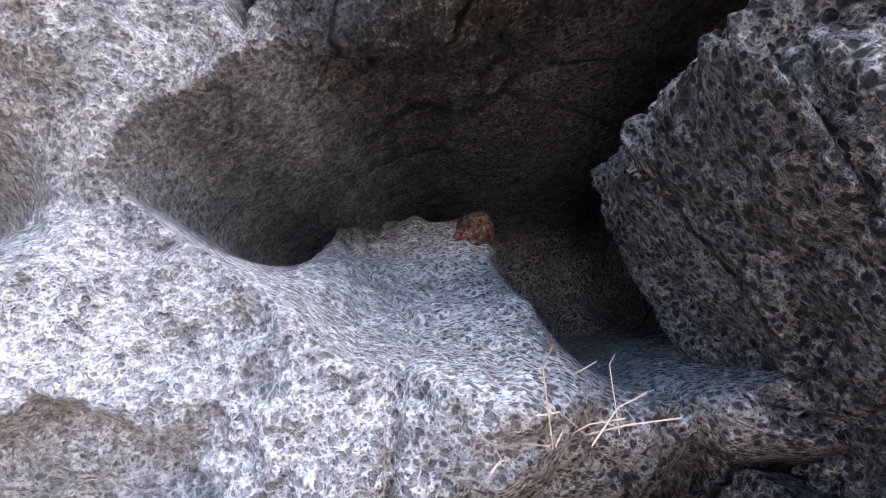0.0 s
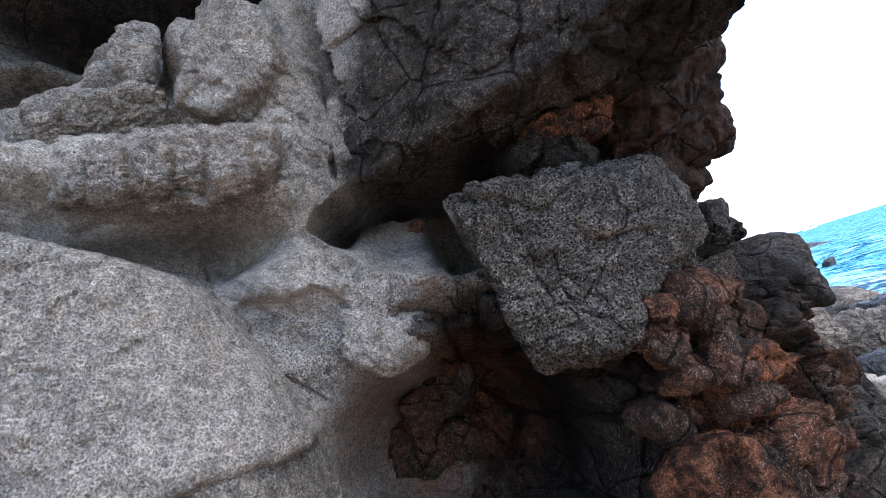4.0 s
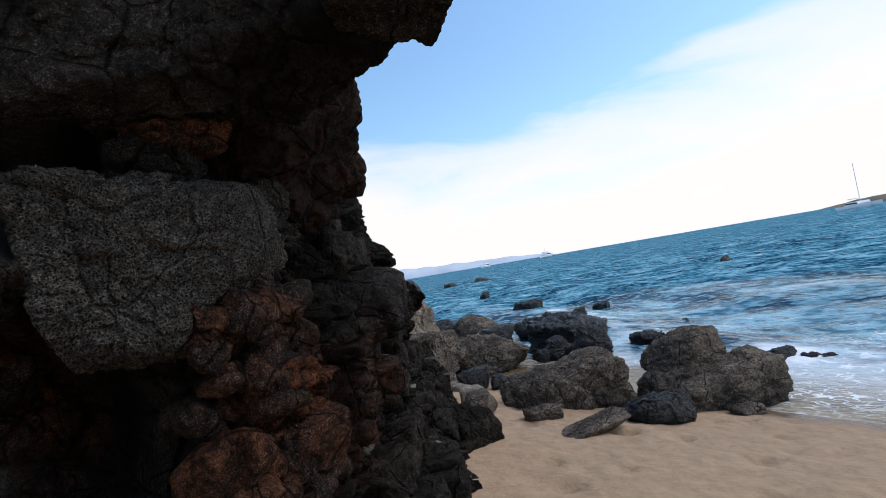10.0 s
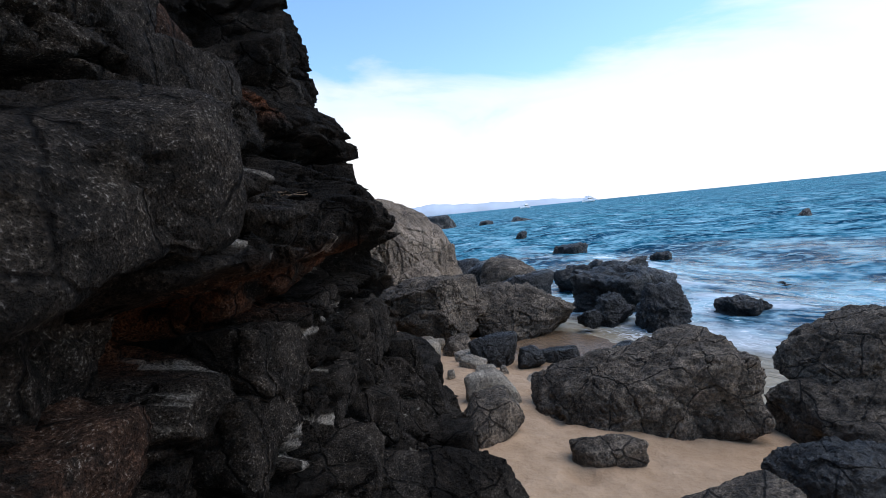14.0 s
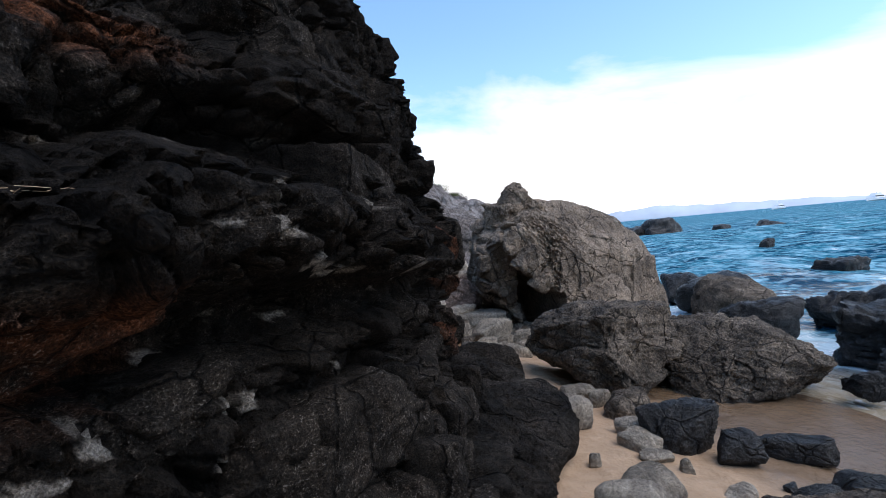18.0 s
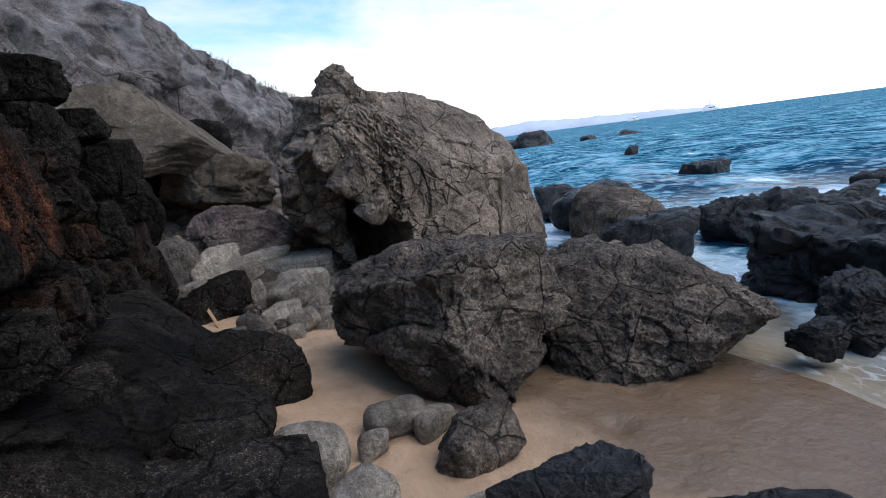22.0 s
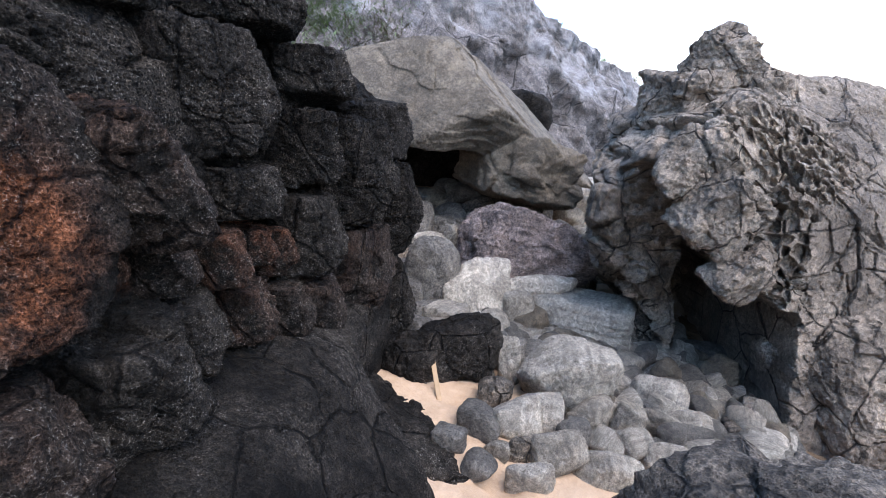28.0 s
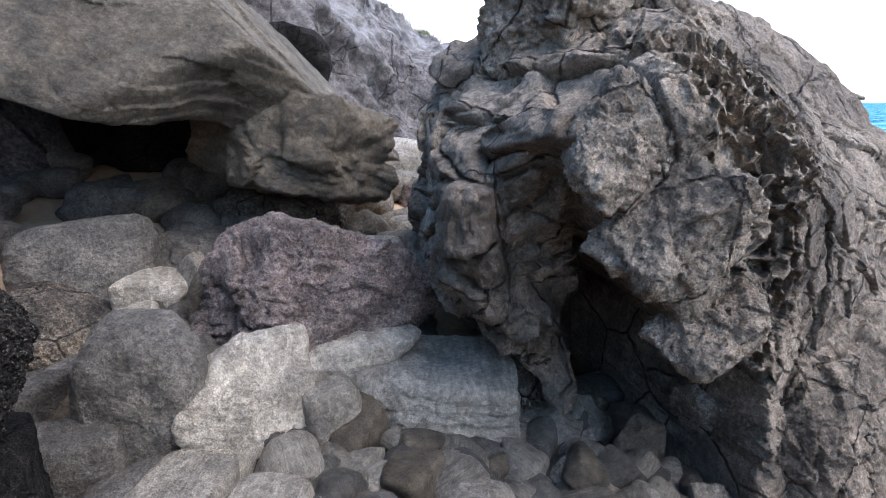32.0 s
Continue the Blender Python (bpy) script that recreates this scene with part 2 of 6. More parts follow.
class Shade:
    """Small helper to wire nodes of one material."""

    def __init__(self, name):
        self.m, self.n, self.l, self.out = material(name)
        self.tc = self.n.new("ShaderNodeTexCoord")
        self.at = self.tc.outputs["Object"]

    def tex(self, kind, scale, vector=None, **kw):
        t = self.n.new("ShaderNodeTex" + kind)
        for k, v in kw.items():
            if k in t.inputs:
                t.inputs[k].default_value = v
            else:
                t.feature = v
        t.inputs["Scale"].default_value = scale
        self.l.new(vector or self.at, t.inputs["Vector"])
        return t

    def map(self, value, a, b, lo=0.0, hi=1.0):
        r = self.n.new("ShaderNodeMapRange")
        r.inputs[1].default_value, r.inputs[2].default_value, r.inputs[3].default_value, r.inputs[4].default_value = a, b, lo, hi
        self.l.new(value, r.inputs[0])
        return r.outputs[0]

    def mix(self, fac, a, b, how="MIX"):
        x = self.n.new("ShaderNodeMix")
        x.data_type, x.blend_type = "RGBA", how
        for sock, v in (("Factor", fac), ("A", a), ("B", b)):
            if isinstance(v, (int, float)):
                x.inputs[sock].default_value = v
            elif isinstance(v, tuple):
                x.inputs[sock].default_value = (*v, 1)
            else:
                self.l.new(v, x.inputs[sock])
        return x.outputs["Result"]

    def math(self, op, a, b):
        x = self.n.new("ShaderNodeMath")
        x.operation = op
        for k, v in enumerate((a, b)):
            if isinstance(v, (int, float)):
                x.inputs[k].default_value = v
            else:
                self.l.new(v, x.inputs[k])
        return x.outputs[0]

    def layer(self, name):
        a = self.n.new("ShaderNodeAttribute")
        a.attribute_name = name
        return a.outputs["Fac"]

    def stretch(self, x, y, z):
        v = self.n.new("ShaderNodeMapping")
        v.inputs["Scale"].default_value = (x, y, z)
        self.l.new(self.at, v.inputs[0])
        return v.outputs[0]

    def bump(self, height, distance, strength=1.0, after=None):
        b = self.n.new("ShaderNodeBump")
        b.inputs["Distance"].default_value, b.inputs["Strength"].default_value = distance, strength
        self.l.new(height, b.inputs["Height"])
        if after:
            self.l.new(after, b.inputs["Normal"])
        return b.outputs[0]

    def done(self, color, rough, normal=None, spec=0.3):
        for sock, v in (("Base Color", color), ("Roughness", rough)):
            if isinstance(v, (int, float)):
                self.out.inputs[sock].default_value = v
            elif isinstance(v, tuple):
                self.out.inputs[sock].default_value = (*v, 1)
            else:
                self.l.new(v, self.out.inputs[sock])
        self.out.inputs["Specular IOR Level"].default_value = spec
        if normal:
            self.l.new(normal, self.out.inputs["Normal"])
        return self.m


def lava(name, dark, light, pore=70.0, depth=0.006, zoned=False, pale=(0.33, 0.295, 0.255), red=(0.19, 0.078, 0.043), rough=0.85, speck=0.0, pores=0.35, contrast=1.0, spec=0.3, vary=0.0, crack=0.0, veins=0.0):
    """Volcanic rock: mottled, grainy and full of gas holes. zoned: pale, rusty and porous parts follow the mesh's layers; crack: size of its joints, per metre."""
    s = Shade(name)
    big = s.tex("Noise", 1.7, Detail=6.0, Roughness=0.6)
    mid = s.tex("Noise", 9.0, Detail=7.0, Roughness=0.68)
    fine = s.tex("Noise", 170.0, Detail=3.0, Roughness=0.7)
    lump = s.tex("Noise", 42.0, Detail=6.0, Roughness=0.68)
    warp = s.mix(0.010, s.at, s.tex("Noise", 70.0, Detail=2.0).outputs["Color"], "ADD")
    col = s.mix(s.map(big.outputs["Fac"], 0.35, 0.68), dark, light)
    if zoned:
        col = s.mix(s.layer("pale"), col, s.mix(s.map(mid.outputs["Fac"], 0.3, 0.7), pale, tuple(0.72 * c for c in pale)))
        edge = s.math("MULTIPLY", s.layer("red"), s.map(mid.outputs["Fac"], 0.36, 0.52))
        col = s.mix(edge, col, s.mix(s.map(big.outputs["Fac"], 0.4, 0.6), red, tuple(0.40 * c for c in red)))
    col = s.mix(s.map(s.layer("pale"), 0.0, 1.0, 0.75 * contrast, 0.38) if zoned else 0.75 * contrast, col, s.mix(s.map(mid.outputs["Fac"], 0.34, 0.66), (0.35, 0.345, 0.34), (1.75, 1.70, 1.63)), "MULTIPLY")
    col = s.mix(s.map(s.layer("pale"), 0.0, 1.0, 0.75 * contrast, 0.40) if zoned else 0.70 * contrast, col, s.mix(s.map(lump.outputs["Fac"], 0.40, 0.60), (0.40, 0.40, 0.40), (1.65, 1.62, 1.57)), "MULTIPLY")
    grit = s.map(s.layer("pale"), 0.0, 1.0, 0.60 * contrast, 0.40 * contrast) if zoned else 0.50 * contrast
    col = s.mix(grit, col, s.mix(s.map(fine.outputs["Fac"], 0.38, 0.62), (0.25, 0.25, 0.25), (1.95, 1.93, 1.90)), "MULTIPLY")
    if speck:
        salt = s.math("MULTIPLY", s.map(fine.outputs["Fac"], 0.58, 0.62), s.math("MULTIPLY", s.map(big.outputs["Fac"], 0.47, 0.62), s.map(lump.outputs["Fac"], 0.46, 0.56)))
        col = s.mix(s.math("MULTIPLY", salt, speck), col, (0.42, 0.38, 0.33))
    if vary:
        chance = s.n.new("ShaderNodeObjectInfo").outputs["Random"]
        col = s.mix(vary, col, s.mix(chance, (0.56, 0.54, 0.51), (1.22, 1.20, 1.17)), "MULTIPLY")
    if vary or veins:
        vein = s.tex("Noise", 2.6, s.mix(1.0, s.at, (6.0, 1.0, 5.0), "MULTIPLY"), Detail=6.0, Roughness=0.62, Distortion=1.2)
        col = s.mix(max(vary, veins) * 0.7, col, s.mix(s.map(vein.outputs["Fac"], 0.40, 0.60), (0.58, 0.56, 0.54), (1.28, 1.27, 1.24)), "MULTIPLY")
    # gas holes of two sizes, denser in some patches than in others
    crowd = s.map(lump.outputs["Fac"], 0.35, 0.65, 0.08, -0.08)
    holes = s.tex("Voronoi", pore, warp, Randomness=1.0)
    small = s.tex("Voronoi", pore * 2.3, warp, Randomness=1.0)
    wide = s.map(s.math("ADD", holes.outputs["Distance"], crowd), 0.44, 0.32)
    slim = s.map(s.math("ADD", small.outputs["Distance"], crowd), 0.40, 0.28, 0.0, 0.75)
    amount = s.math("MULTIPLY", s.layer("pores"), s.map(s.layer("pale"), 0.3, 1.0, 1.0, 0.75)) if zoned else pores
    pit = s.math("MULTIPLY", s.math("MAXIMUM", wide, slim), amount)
    # the shade inside the holes is painted into the colour
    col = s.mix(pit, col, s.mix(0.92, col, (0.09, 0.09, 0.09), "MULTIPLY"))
    nb = s.bump(mid.outputs["Fac"], 0.07, 1.0)
    nb = s.bump(lump.outputs["Fac"], 0.030, 1.0, nb)
    nb = s.bump(fine.outputs["Fac"], 0.004, 1.0, nb)
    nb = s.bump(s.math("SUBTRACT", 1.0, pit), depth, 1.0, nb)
    if crack:
        bent = s.mix(0.07, s.at, s.tex("Noise", 5.0, Detail=5.0, Roughness=0.62).outputs["Color"], "ADD")
        seam = s.tex("Voronoi", crack, bent, Randomness=1.0)
        seam.feature = "DISTANCE_TO_EDGE"
        line = s.math("MULTIPLY", s.map(seam.outputs["Distance"], 0.022, 0.004), s.map(mid.outputs["Fac"], 0.36, 0.52))
        if zoned:
            line = s.math("MULTIPLY", line, s.map(s.layer("pale"), 0.1, 0.5, 1.0, 0.0))
        col = s.mix(line, col, s.mix(0.88, col, (0.08, 0.075, 0.07), "MULTIPLY"))
        nb = s.bump(s.math("SUBTRACT", 1.0, line), 0.02, 1.0, nb)
    return s.done(col, rough, nb, spec)


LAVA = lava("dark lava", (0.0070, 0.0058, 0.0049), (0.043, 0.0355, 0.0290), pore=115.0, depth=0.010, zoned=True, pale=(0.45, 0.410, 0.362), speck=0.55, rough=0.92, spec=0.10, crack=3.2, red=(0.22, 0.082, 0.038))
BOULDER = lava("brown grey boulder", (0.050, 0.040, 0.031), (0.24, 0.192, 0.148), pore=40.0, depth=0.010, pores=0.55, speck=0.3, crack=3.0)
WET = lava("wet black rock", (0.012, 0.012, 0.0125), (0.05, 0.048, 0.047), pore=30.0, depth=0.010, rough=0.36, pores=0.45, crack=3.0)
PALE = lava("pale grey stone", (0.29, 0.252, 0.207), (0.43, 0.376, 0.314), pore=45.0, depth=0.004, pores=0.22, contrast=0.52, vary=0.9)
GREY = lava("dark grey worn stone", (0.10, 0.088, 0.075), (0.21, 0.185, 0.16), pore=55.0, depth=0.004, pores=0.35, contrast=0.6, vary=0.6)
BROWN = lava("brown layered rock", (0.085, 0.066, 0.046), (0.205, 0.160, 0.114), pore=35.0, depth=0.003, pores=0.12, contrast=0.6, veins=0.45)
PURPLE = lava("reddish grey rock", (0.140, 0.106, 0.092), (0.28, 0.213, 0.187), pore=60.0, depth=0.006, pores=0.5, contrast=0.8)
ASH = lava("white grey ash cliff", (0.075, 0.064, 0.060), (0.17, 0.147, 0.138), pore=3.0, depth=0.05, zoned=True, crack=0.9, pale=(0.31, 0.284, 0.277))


def sand_material():
    s = Shade("sand")
    sep = s.n.new("ShaderNodeSeparateXYZ")
    s.l.new(s.at, sep.inputs[0])
    big = s.tex("Noise", 1.3, Detail=4.0)
    mid = s.tex("Noise", 9.0, Detail=5.0, Roughness=0.6)
    fine = s.tex("Noise", 450.0, Detail=2.0)
    wet = s.map(s.math("ADD", sep.outputs["Z"], s.map(big.outputs["Fac"], 0.3, 0.7, -0.05, 0.05)), 0.12, 0.02)
    wet = s.math("MAXIMUM", wet, s.map(s.math("ADD", s.math("SUBTRACT", sep.outputs["X"], s.map(sep.outputs["Y"], 4.6, 6.2, 1.3, 0.0)), s.map(big.outputs["Fac"], 0.3, 0.7, -0.25, 0.25)), 9.15, 9.6))
    dry = s.mix(s.map(mid.outputs["Fac"], 0.3, 0.7), (0.31, 0.200, 0.118), (0.41, 0.272, 0.168))
    dry = s.mix(0.5, dry, s.mix(s.map(fine.outputs["Fac"], 0.3, 0.7), (0.6, 0.6, 0.6), (1.35, 1.35, 1.35)), "MULTIPLY")
    col = s.mix(wet, dry, (0.155, 0.100, 0.060))
    nb = s.bump(mid.outputs["Fac"], 0.05, 0.6)
    nb = s.bump(fine.outputs["Fac"], 0.002, 0.6, nb)
    return s.done(col, s.map(wet, 0, 1, 0.9, 0.25), nb, 0.3)


SAND = sand_material()


def water_material():
    s = Shade("sea water")
    wide = s.tex("Noise", 1.0, s.stretch(0.9, 0.5, 1), Detail=5.0, Roughness=0.6)
    chop = s.tex("Noise", 1.0, s.stretch(5.0, 3.0, 1), Detail=4.0)
    far = s.tex("Noise", 1.0, s.stretch(0.022, 0.022, 1), Detail=9.0, Roughness=0.65)
    streak = s.tex("Noise", 1.0, s.stretch(0.12, 0.3, 1), Detail=8.0, Roughness=0.65)
    col = s.mix(s.map(far.outputs["Fac"], 0.35, 0.65), (0.025, 0.14, 0.22), (0.045, 0.27, 0.33))
    # sparkle and dark sides of the waves, painted in as colour streaks
    col = s.mix(s.map(streak.outputs["Fac"], 0.50, 0.66), col, (0.16, 0.36, 0.44))
    col = s.mix(s.map(streak.outputs["Fac"], 0.50, 0.34), col, (0.008, 0.05, 0.10))
    col = s.mix(s.map(wide.outputs["Fac"], 0.53, 0.60), col, (0.22, 0.44, 0.52))
    col = s.mix(s.map(wide.outputs["Fac"], 0.48, 0.40), col, (0.006, 0.04, 0.075))
    col = s.mix(s.map(chop.outputs["Fac"], 0.52, 0.60, 0.0, 0.55), col, (0.27, 0.47, 0.55))
    col = s.mix(s.map(chop.outputs["Fac"], 0.47, 0.40, 0.0, 0.6), col, (0.006, 0.05, 0.09))
    col = s.mix(s.layer("shallow"), col, (0.27, 0.22, 0.15))
    drift = s.mix(0.30, s.at, s.tex("Noise", 2.2, Detail=5.0, Roughness=0.65).outputs["Color"], "ADD")
    flow = s.n.new("ShaderNodeMapping")
    flow.inputs["Scale"].default_value = (11.0, 6.0, 1.0)
    s.l.new(drift, flow.inputs[0])
    lace = s.tex("Voronoi", 1.0, flow.outputs[0], Randomness=1.0)
    lace.feature = "DISTANCE_TO_EDGE"
    patch = s.map(wide.outputs["Fac"], 0.44, 0.60)
    thread = s.math("MULTIPLY", s.map(s.math("ADD", lace.outputs["Distance"], s.map(chop.outputs["Fac"], 0.3, 0.7, -0.08, 0.10)), 0.10, 0.02), patch)
    foam = s.math("MULTIPLY", s.layer("foam"), s.math("MAXIMUM", thread, s.map(chop.outputs["Fac"], 0.66, 0.72)))
    solid = s.math("MULTIPLY", s.layer("surf"), s.map(wide.outputs["Fac"], 0.42, 0.55))
    foam = s.math("MAXIMUM", s.math("MAXIMUM", foam, solid), s.map(wide.outputs["Fac"], 0.66, 0.70, 0.0, 0.8))
    col = s.mix(foam, col, (0.80, 0.82, 0.84))
    nb = s.bump(wide.outputs["Fac"], 0.35, 0.7)
    nb = s.bump(chop.outputs["Fac"], 0.07, 0.6, nb)
    m = s.done(col, s.map(foam, 0, 1, 0.12, 0.8), nb, 0.5)
    s.l.new(s.math("MULTIPLY", s.layer("near"), 0.06), s.out.inputs["Specular IOR Level"])
    return m


WATER = water_material()


def plain(name, color, rough=0.6, metal=0.0, mottle=0.25, scale=30.0):
    s = Shade(name)
    t = s.tex("Noise", scale, Detail=4.0)
    col = s.mix(mottle, color, s.mix(s.map(t.outputs["Fac"], 0.3, 0.7), (0.5, 0.5, 0.5), (1.4, 1.4, 1.4)), "MULTIPLY")
    s.out.inputs["Metallic"].default_value = metal
    return s.done(col, rough, s.bump(t.outputs["Fac"], 0.003, 0.4))


LEAF = plain("leaf green", (0.12, 0.165, 0.050), 0.6, mottle=0.6, scale=3.0)
STRAW = plain("dry straw", (0.34, 0.23, 0.14), 0.7)
WOOD = plain("bare pale wood", (0.27, 0.165, 0.08), 0.6)
HULL = plain("white hull", (0.85, 0.85, 0.86), 0.35, mottle=0.05)
GLASSY = plain("dark cabin glass", (0.03, 0.04, 0.05), 0.15, mottle=0.05)
# the haze before the far land is painted into its pale blue colour
FARLAND = plain("land in painted haze", (0.55, 0.59, 0.64), 0.9, mottle=0.3, scale=0.004)
SCRUB = plain("dry headland", (0.14, 0.12, 0.085), 0.9, mottle=0.7, scale=0.05)


# ---- ground ----
def beach(x, y):
    """Height of the beach and of the sea floor."""
    s = x - 8
    z = 0.36 + 0.0148 * np.clip(y - 4.5, -20, 5.5)
    z = z - np.where(s < 0, 0.13 * np.maximum(s, -6), np.where(s < 2.2, 0.18 * s, 0.396 + 0.10 * (s - 2.2)))
    z = z + step(x, 11.5, 9.0) * (0.17 * np.clip(y - 10.8, 0, 3.5) + 0.04 * np.clip(y - 14, 0, 12))
    z = z + 0.09 * np.exp(-((x - 10.9) / 1.2) ** 2 - ((y - 7.0) / 2.0) ** 2)
    return np.maximum(z, -4.0)


def spread(centre, inner, fine, outer):
    """Coordinates that lie close together near the centre and far apart towards the horizon."""
    a = np.arange(0, inner, fine)
    b = [a[-1]]
    w = fine
    while b[-1] < outer:
        w *= 1.18
        b.append(b[-1] + w)
    half = np.r_[a, b[1:]]
    return centre + np.r_[-half[:0:-1], half]


gx, gy = spread(8.0, 4.5, 0.045, 4200.0), spread(6.0, 6.0, 0.05, 4200.0)
GX, GY = np.meshgrid(gx, gy, indexing="ij")
gp = np.stack([GX.ravel(), GY.ravel(), np.zeros(GX.size)], 1)
gz = beach(gp[:, 0], gp[:, 1])
close = np.hypot(gp[:, 0] - 8, gp[:, 1] - 6) < 25
lump = np.zeros(len(gp))
lump[close] = 0.030 * fbm(gp[close], 1.1, 3, 3) + 0.016 * fbm(gp[close], 5.0, 3, 4)
f1, f2, who = cells(gp[close], 2.6, 8)
lump[close] -= 0.050 * step(f1, 0.34, 0.12) * (who > 0.40) * (0.5 + who)
lump[close] += 0.012 * ridged(gp[close], 7.0, 3, 9)
gz = gz + lump * step(gz, -0.05, 0.15)
ground = tagged(new("ground", mesh_of("ground", np.c_[gp[:, :2], gz], grid_faces(len(gx), len(gy)), SAND)), "golden beach sand with footprints, wet towards the sea", "sand", kind="structure")

sx, sy = spread(13.0, 5.0, 0.06, 4300.0), spread(6.5, 7.0, 0.07, 4300.0)
SX, SY = np.meshgrid(sx, sy, indexing="ij")
sp = np.stack([SX.ravel(), SY.ravel(), np.zeros(SX.size)], 1)
deep = -beach(sp[:, 0], sp[:, 1])
deep = deep + 0.20 * np.maximum(sp[:, 0] - 11.0, 0)
reach = np.hypot(sp[:, 0] - 10, sp[:, 1] - 6)
wash = deep - 0.13 * np.maximum(sp[:, 0] - 11.0, 0)
swell = np.zeros(len(sp))
near = reach < 120
swell[near] = 0.09 * fbm(sp[near] * (1, 0.55, 1), 0.8, 4, 21) + 0.10 * np.sin((sp[near, 0] * 0.75 - sp[near, 1] * 0.45) * 1.1 + 2 * fbm(sp[near], 0.12, 2, 22))
sz = swell * step(deep, 0.02, 0.9) + 0.012
foam = np.clip(step(wash, 1.1, 0.10) * step(wash, -0.02, 0.10) + step(wash, 3.0, 0.6) * 0.15, 0, 1)
surf = step(wash, 0.05, 0.18) * step(wash, 0.6, 0.25) * 0.45 + step(swell, 0.07, 0.14) * step(wash, 2.2, 0.7) * 0.85
inside = ~((sp[:, 0] < 8.2) & (sp[:, 1] > -60) & (sp[:, 1] < 60))
sz = np.where(inside, sz, -0.6)
sz = np.where(deep < -0.25, -0.5, sz)
tagged(new("water", mesh_of("water", np.c_[sp[:, :2], sz], grid_faces(len(sx), len(sy)), WATER, shallow=step(deep, 0.55, 0.0), foam=foam, surf=surf, near=step(reach, 13, 3))), "blue green sea with small waves and white foam", "sea", kind="structure")


# ---- the lava cliff ----
LINE = np.array([(-6.0, 3.1), (1.2, 3.3), (3.0, 3.42), (3.6, 3.4), (4.6, 3.25), (5.1, 3.5), (5.5, 3.9), (6.3, 4.85), (7.05, 5.65), (7.40, 6.8), (7.52, 7.8), (7.56, 8.9), (7.62, 9.5), (7.62, 10.35), (7.45, 10.75), (6.9, 11.0), (3.0, 11.4)])


def along(u):
    """Points of the cliff's foot line and the ways out from it; u is counted from the bend at x = 1.2."""
    s = np.r_[0, np.cumsum(np.hypot(*np.diff(LINE, axis=0).T))]
    s -= s[1]
    wide = np.arange(s[0], s[-1], 0.02)
    xy = np.stack([np.interp(wide, s, LINE[:, 0]), np.interp(wide, s, LINE[:, 1])], 1)
    k = np.exp(-np.linspace(-2.2, 2.2, 31) ** 2)
    k /= k.sum()
    pad = np.vstack([np.repeat(xy[:1], 15, 0), xy, np.repeat(xy[-1:], 15, 0)])
    xy = np.stack([np.convolve(pad[:, n], k, "valid") for n in (0, 1)], 1)
    t = np.gradient(xy, axis=0)
    t /= np.linalg.norm(t, axis=1)[:, None]
    c = np.stack([np.interp(u, wide, xy[:, n]) for n in (0, 1)], 1)
    d = np.stack([np.interp(u, wide, t[:, n]) for n in (0, 1)], 1)
    return c, np.stack([d[:, 1], -d[:, 0]], 1)


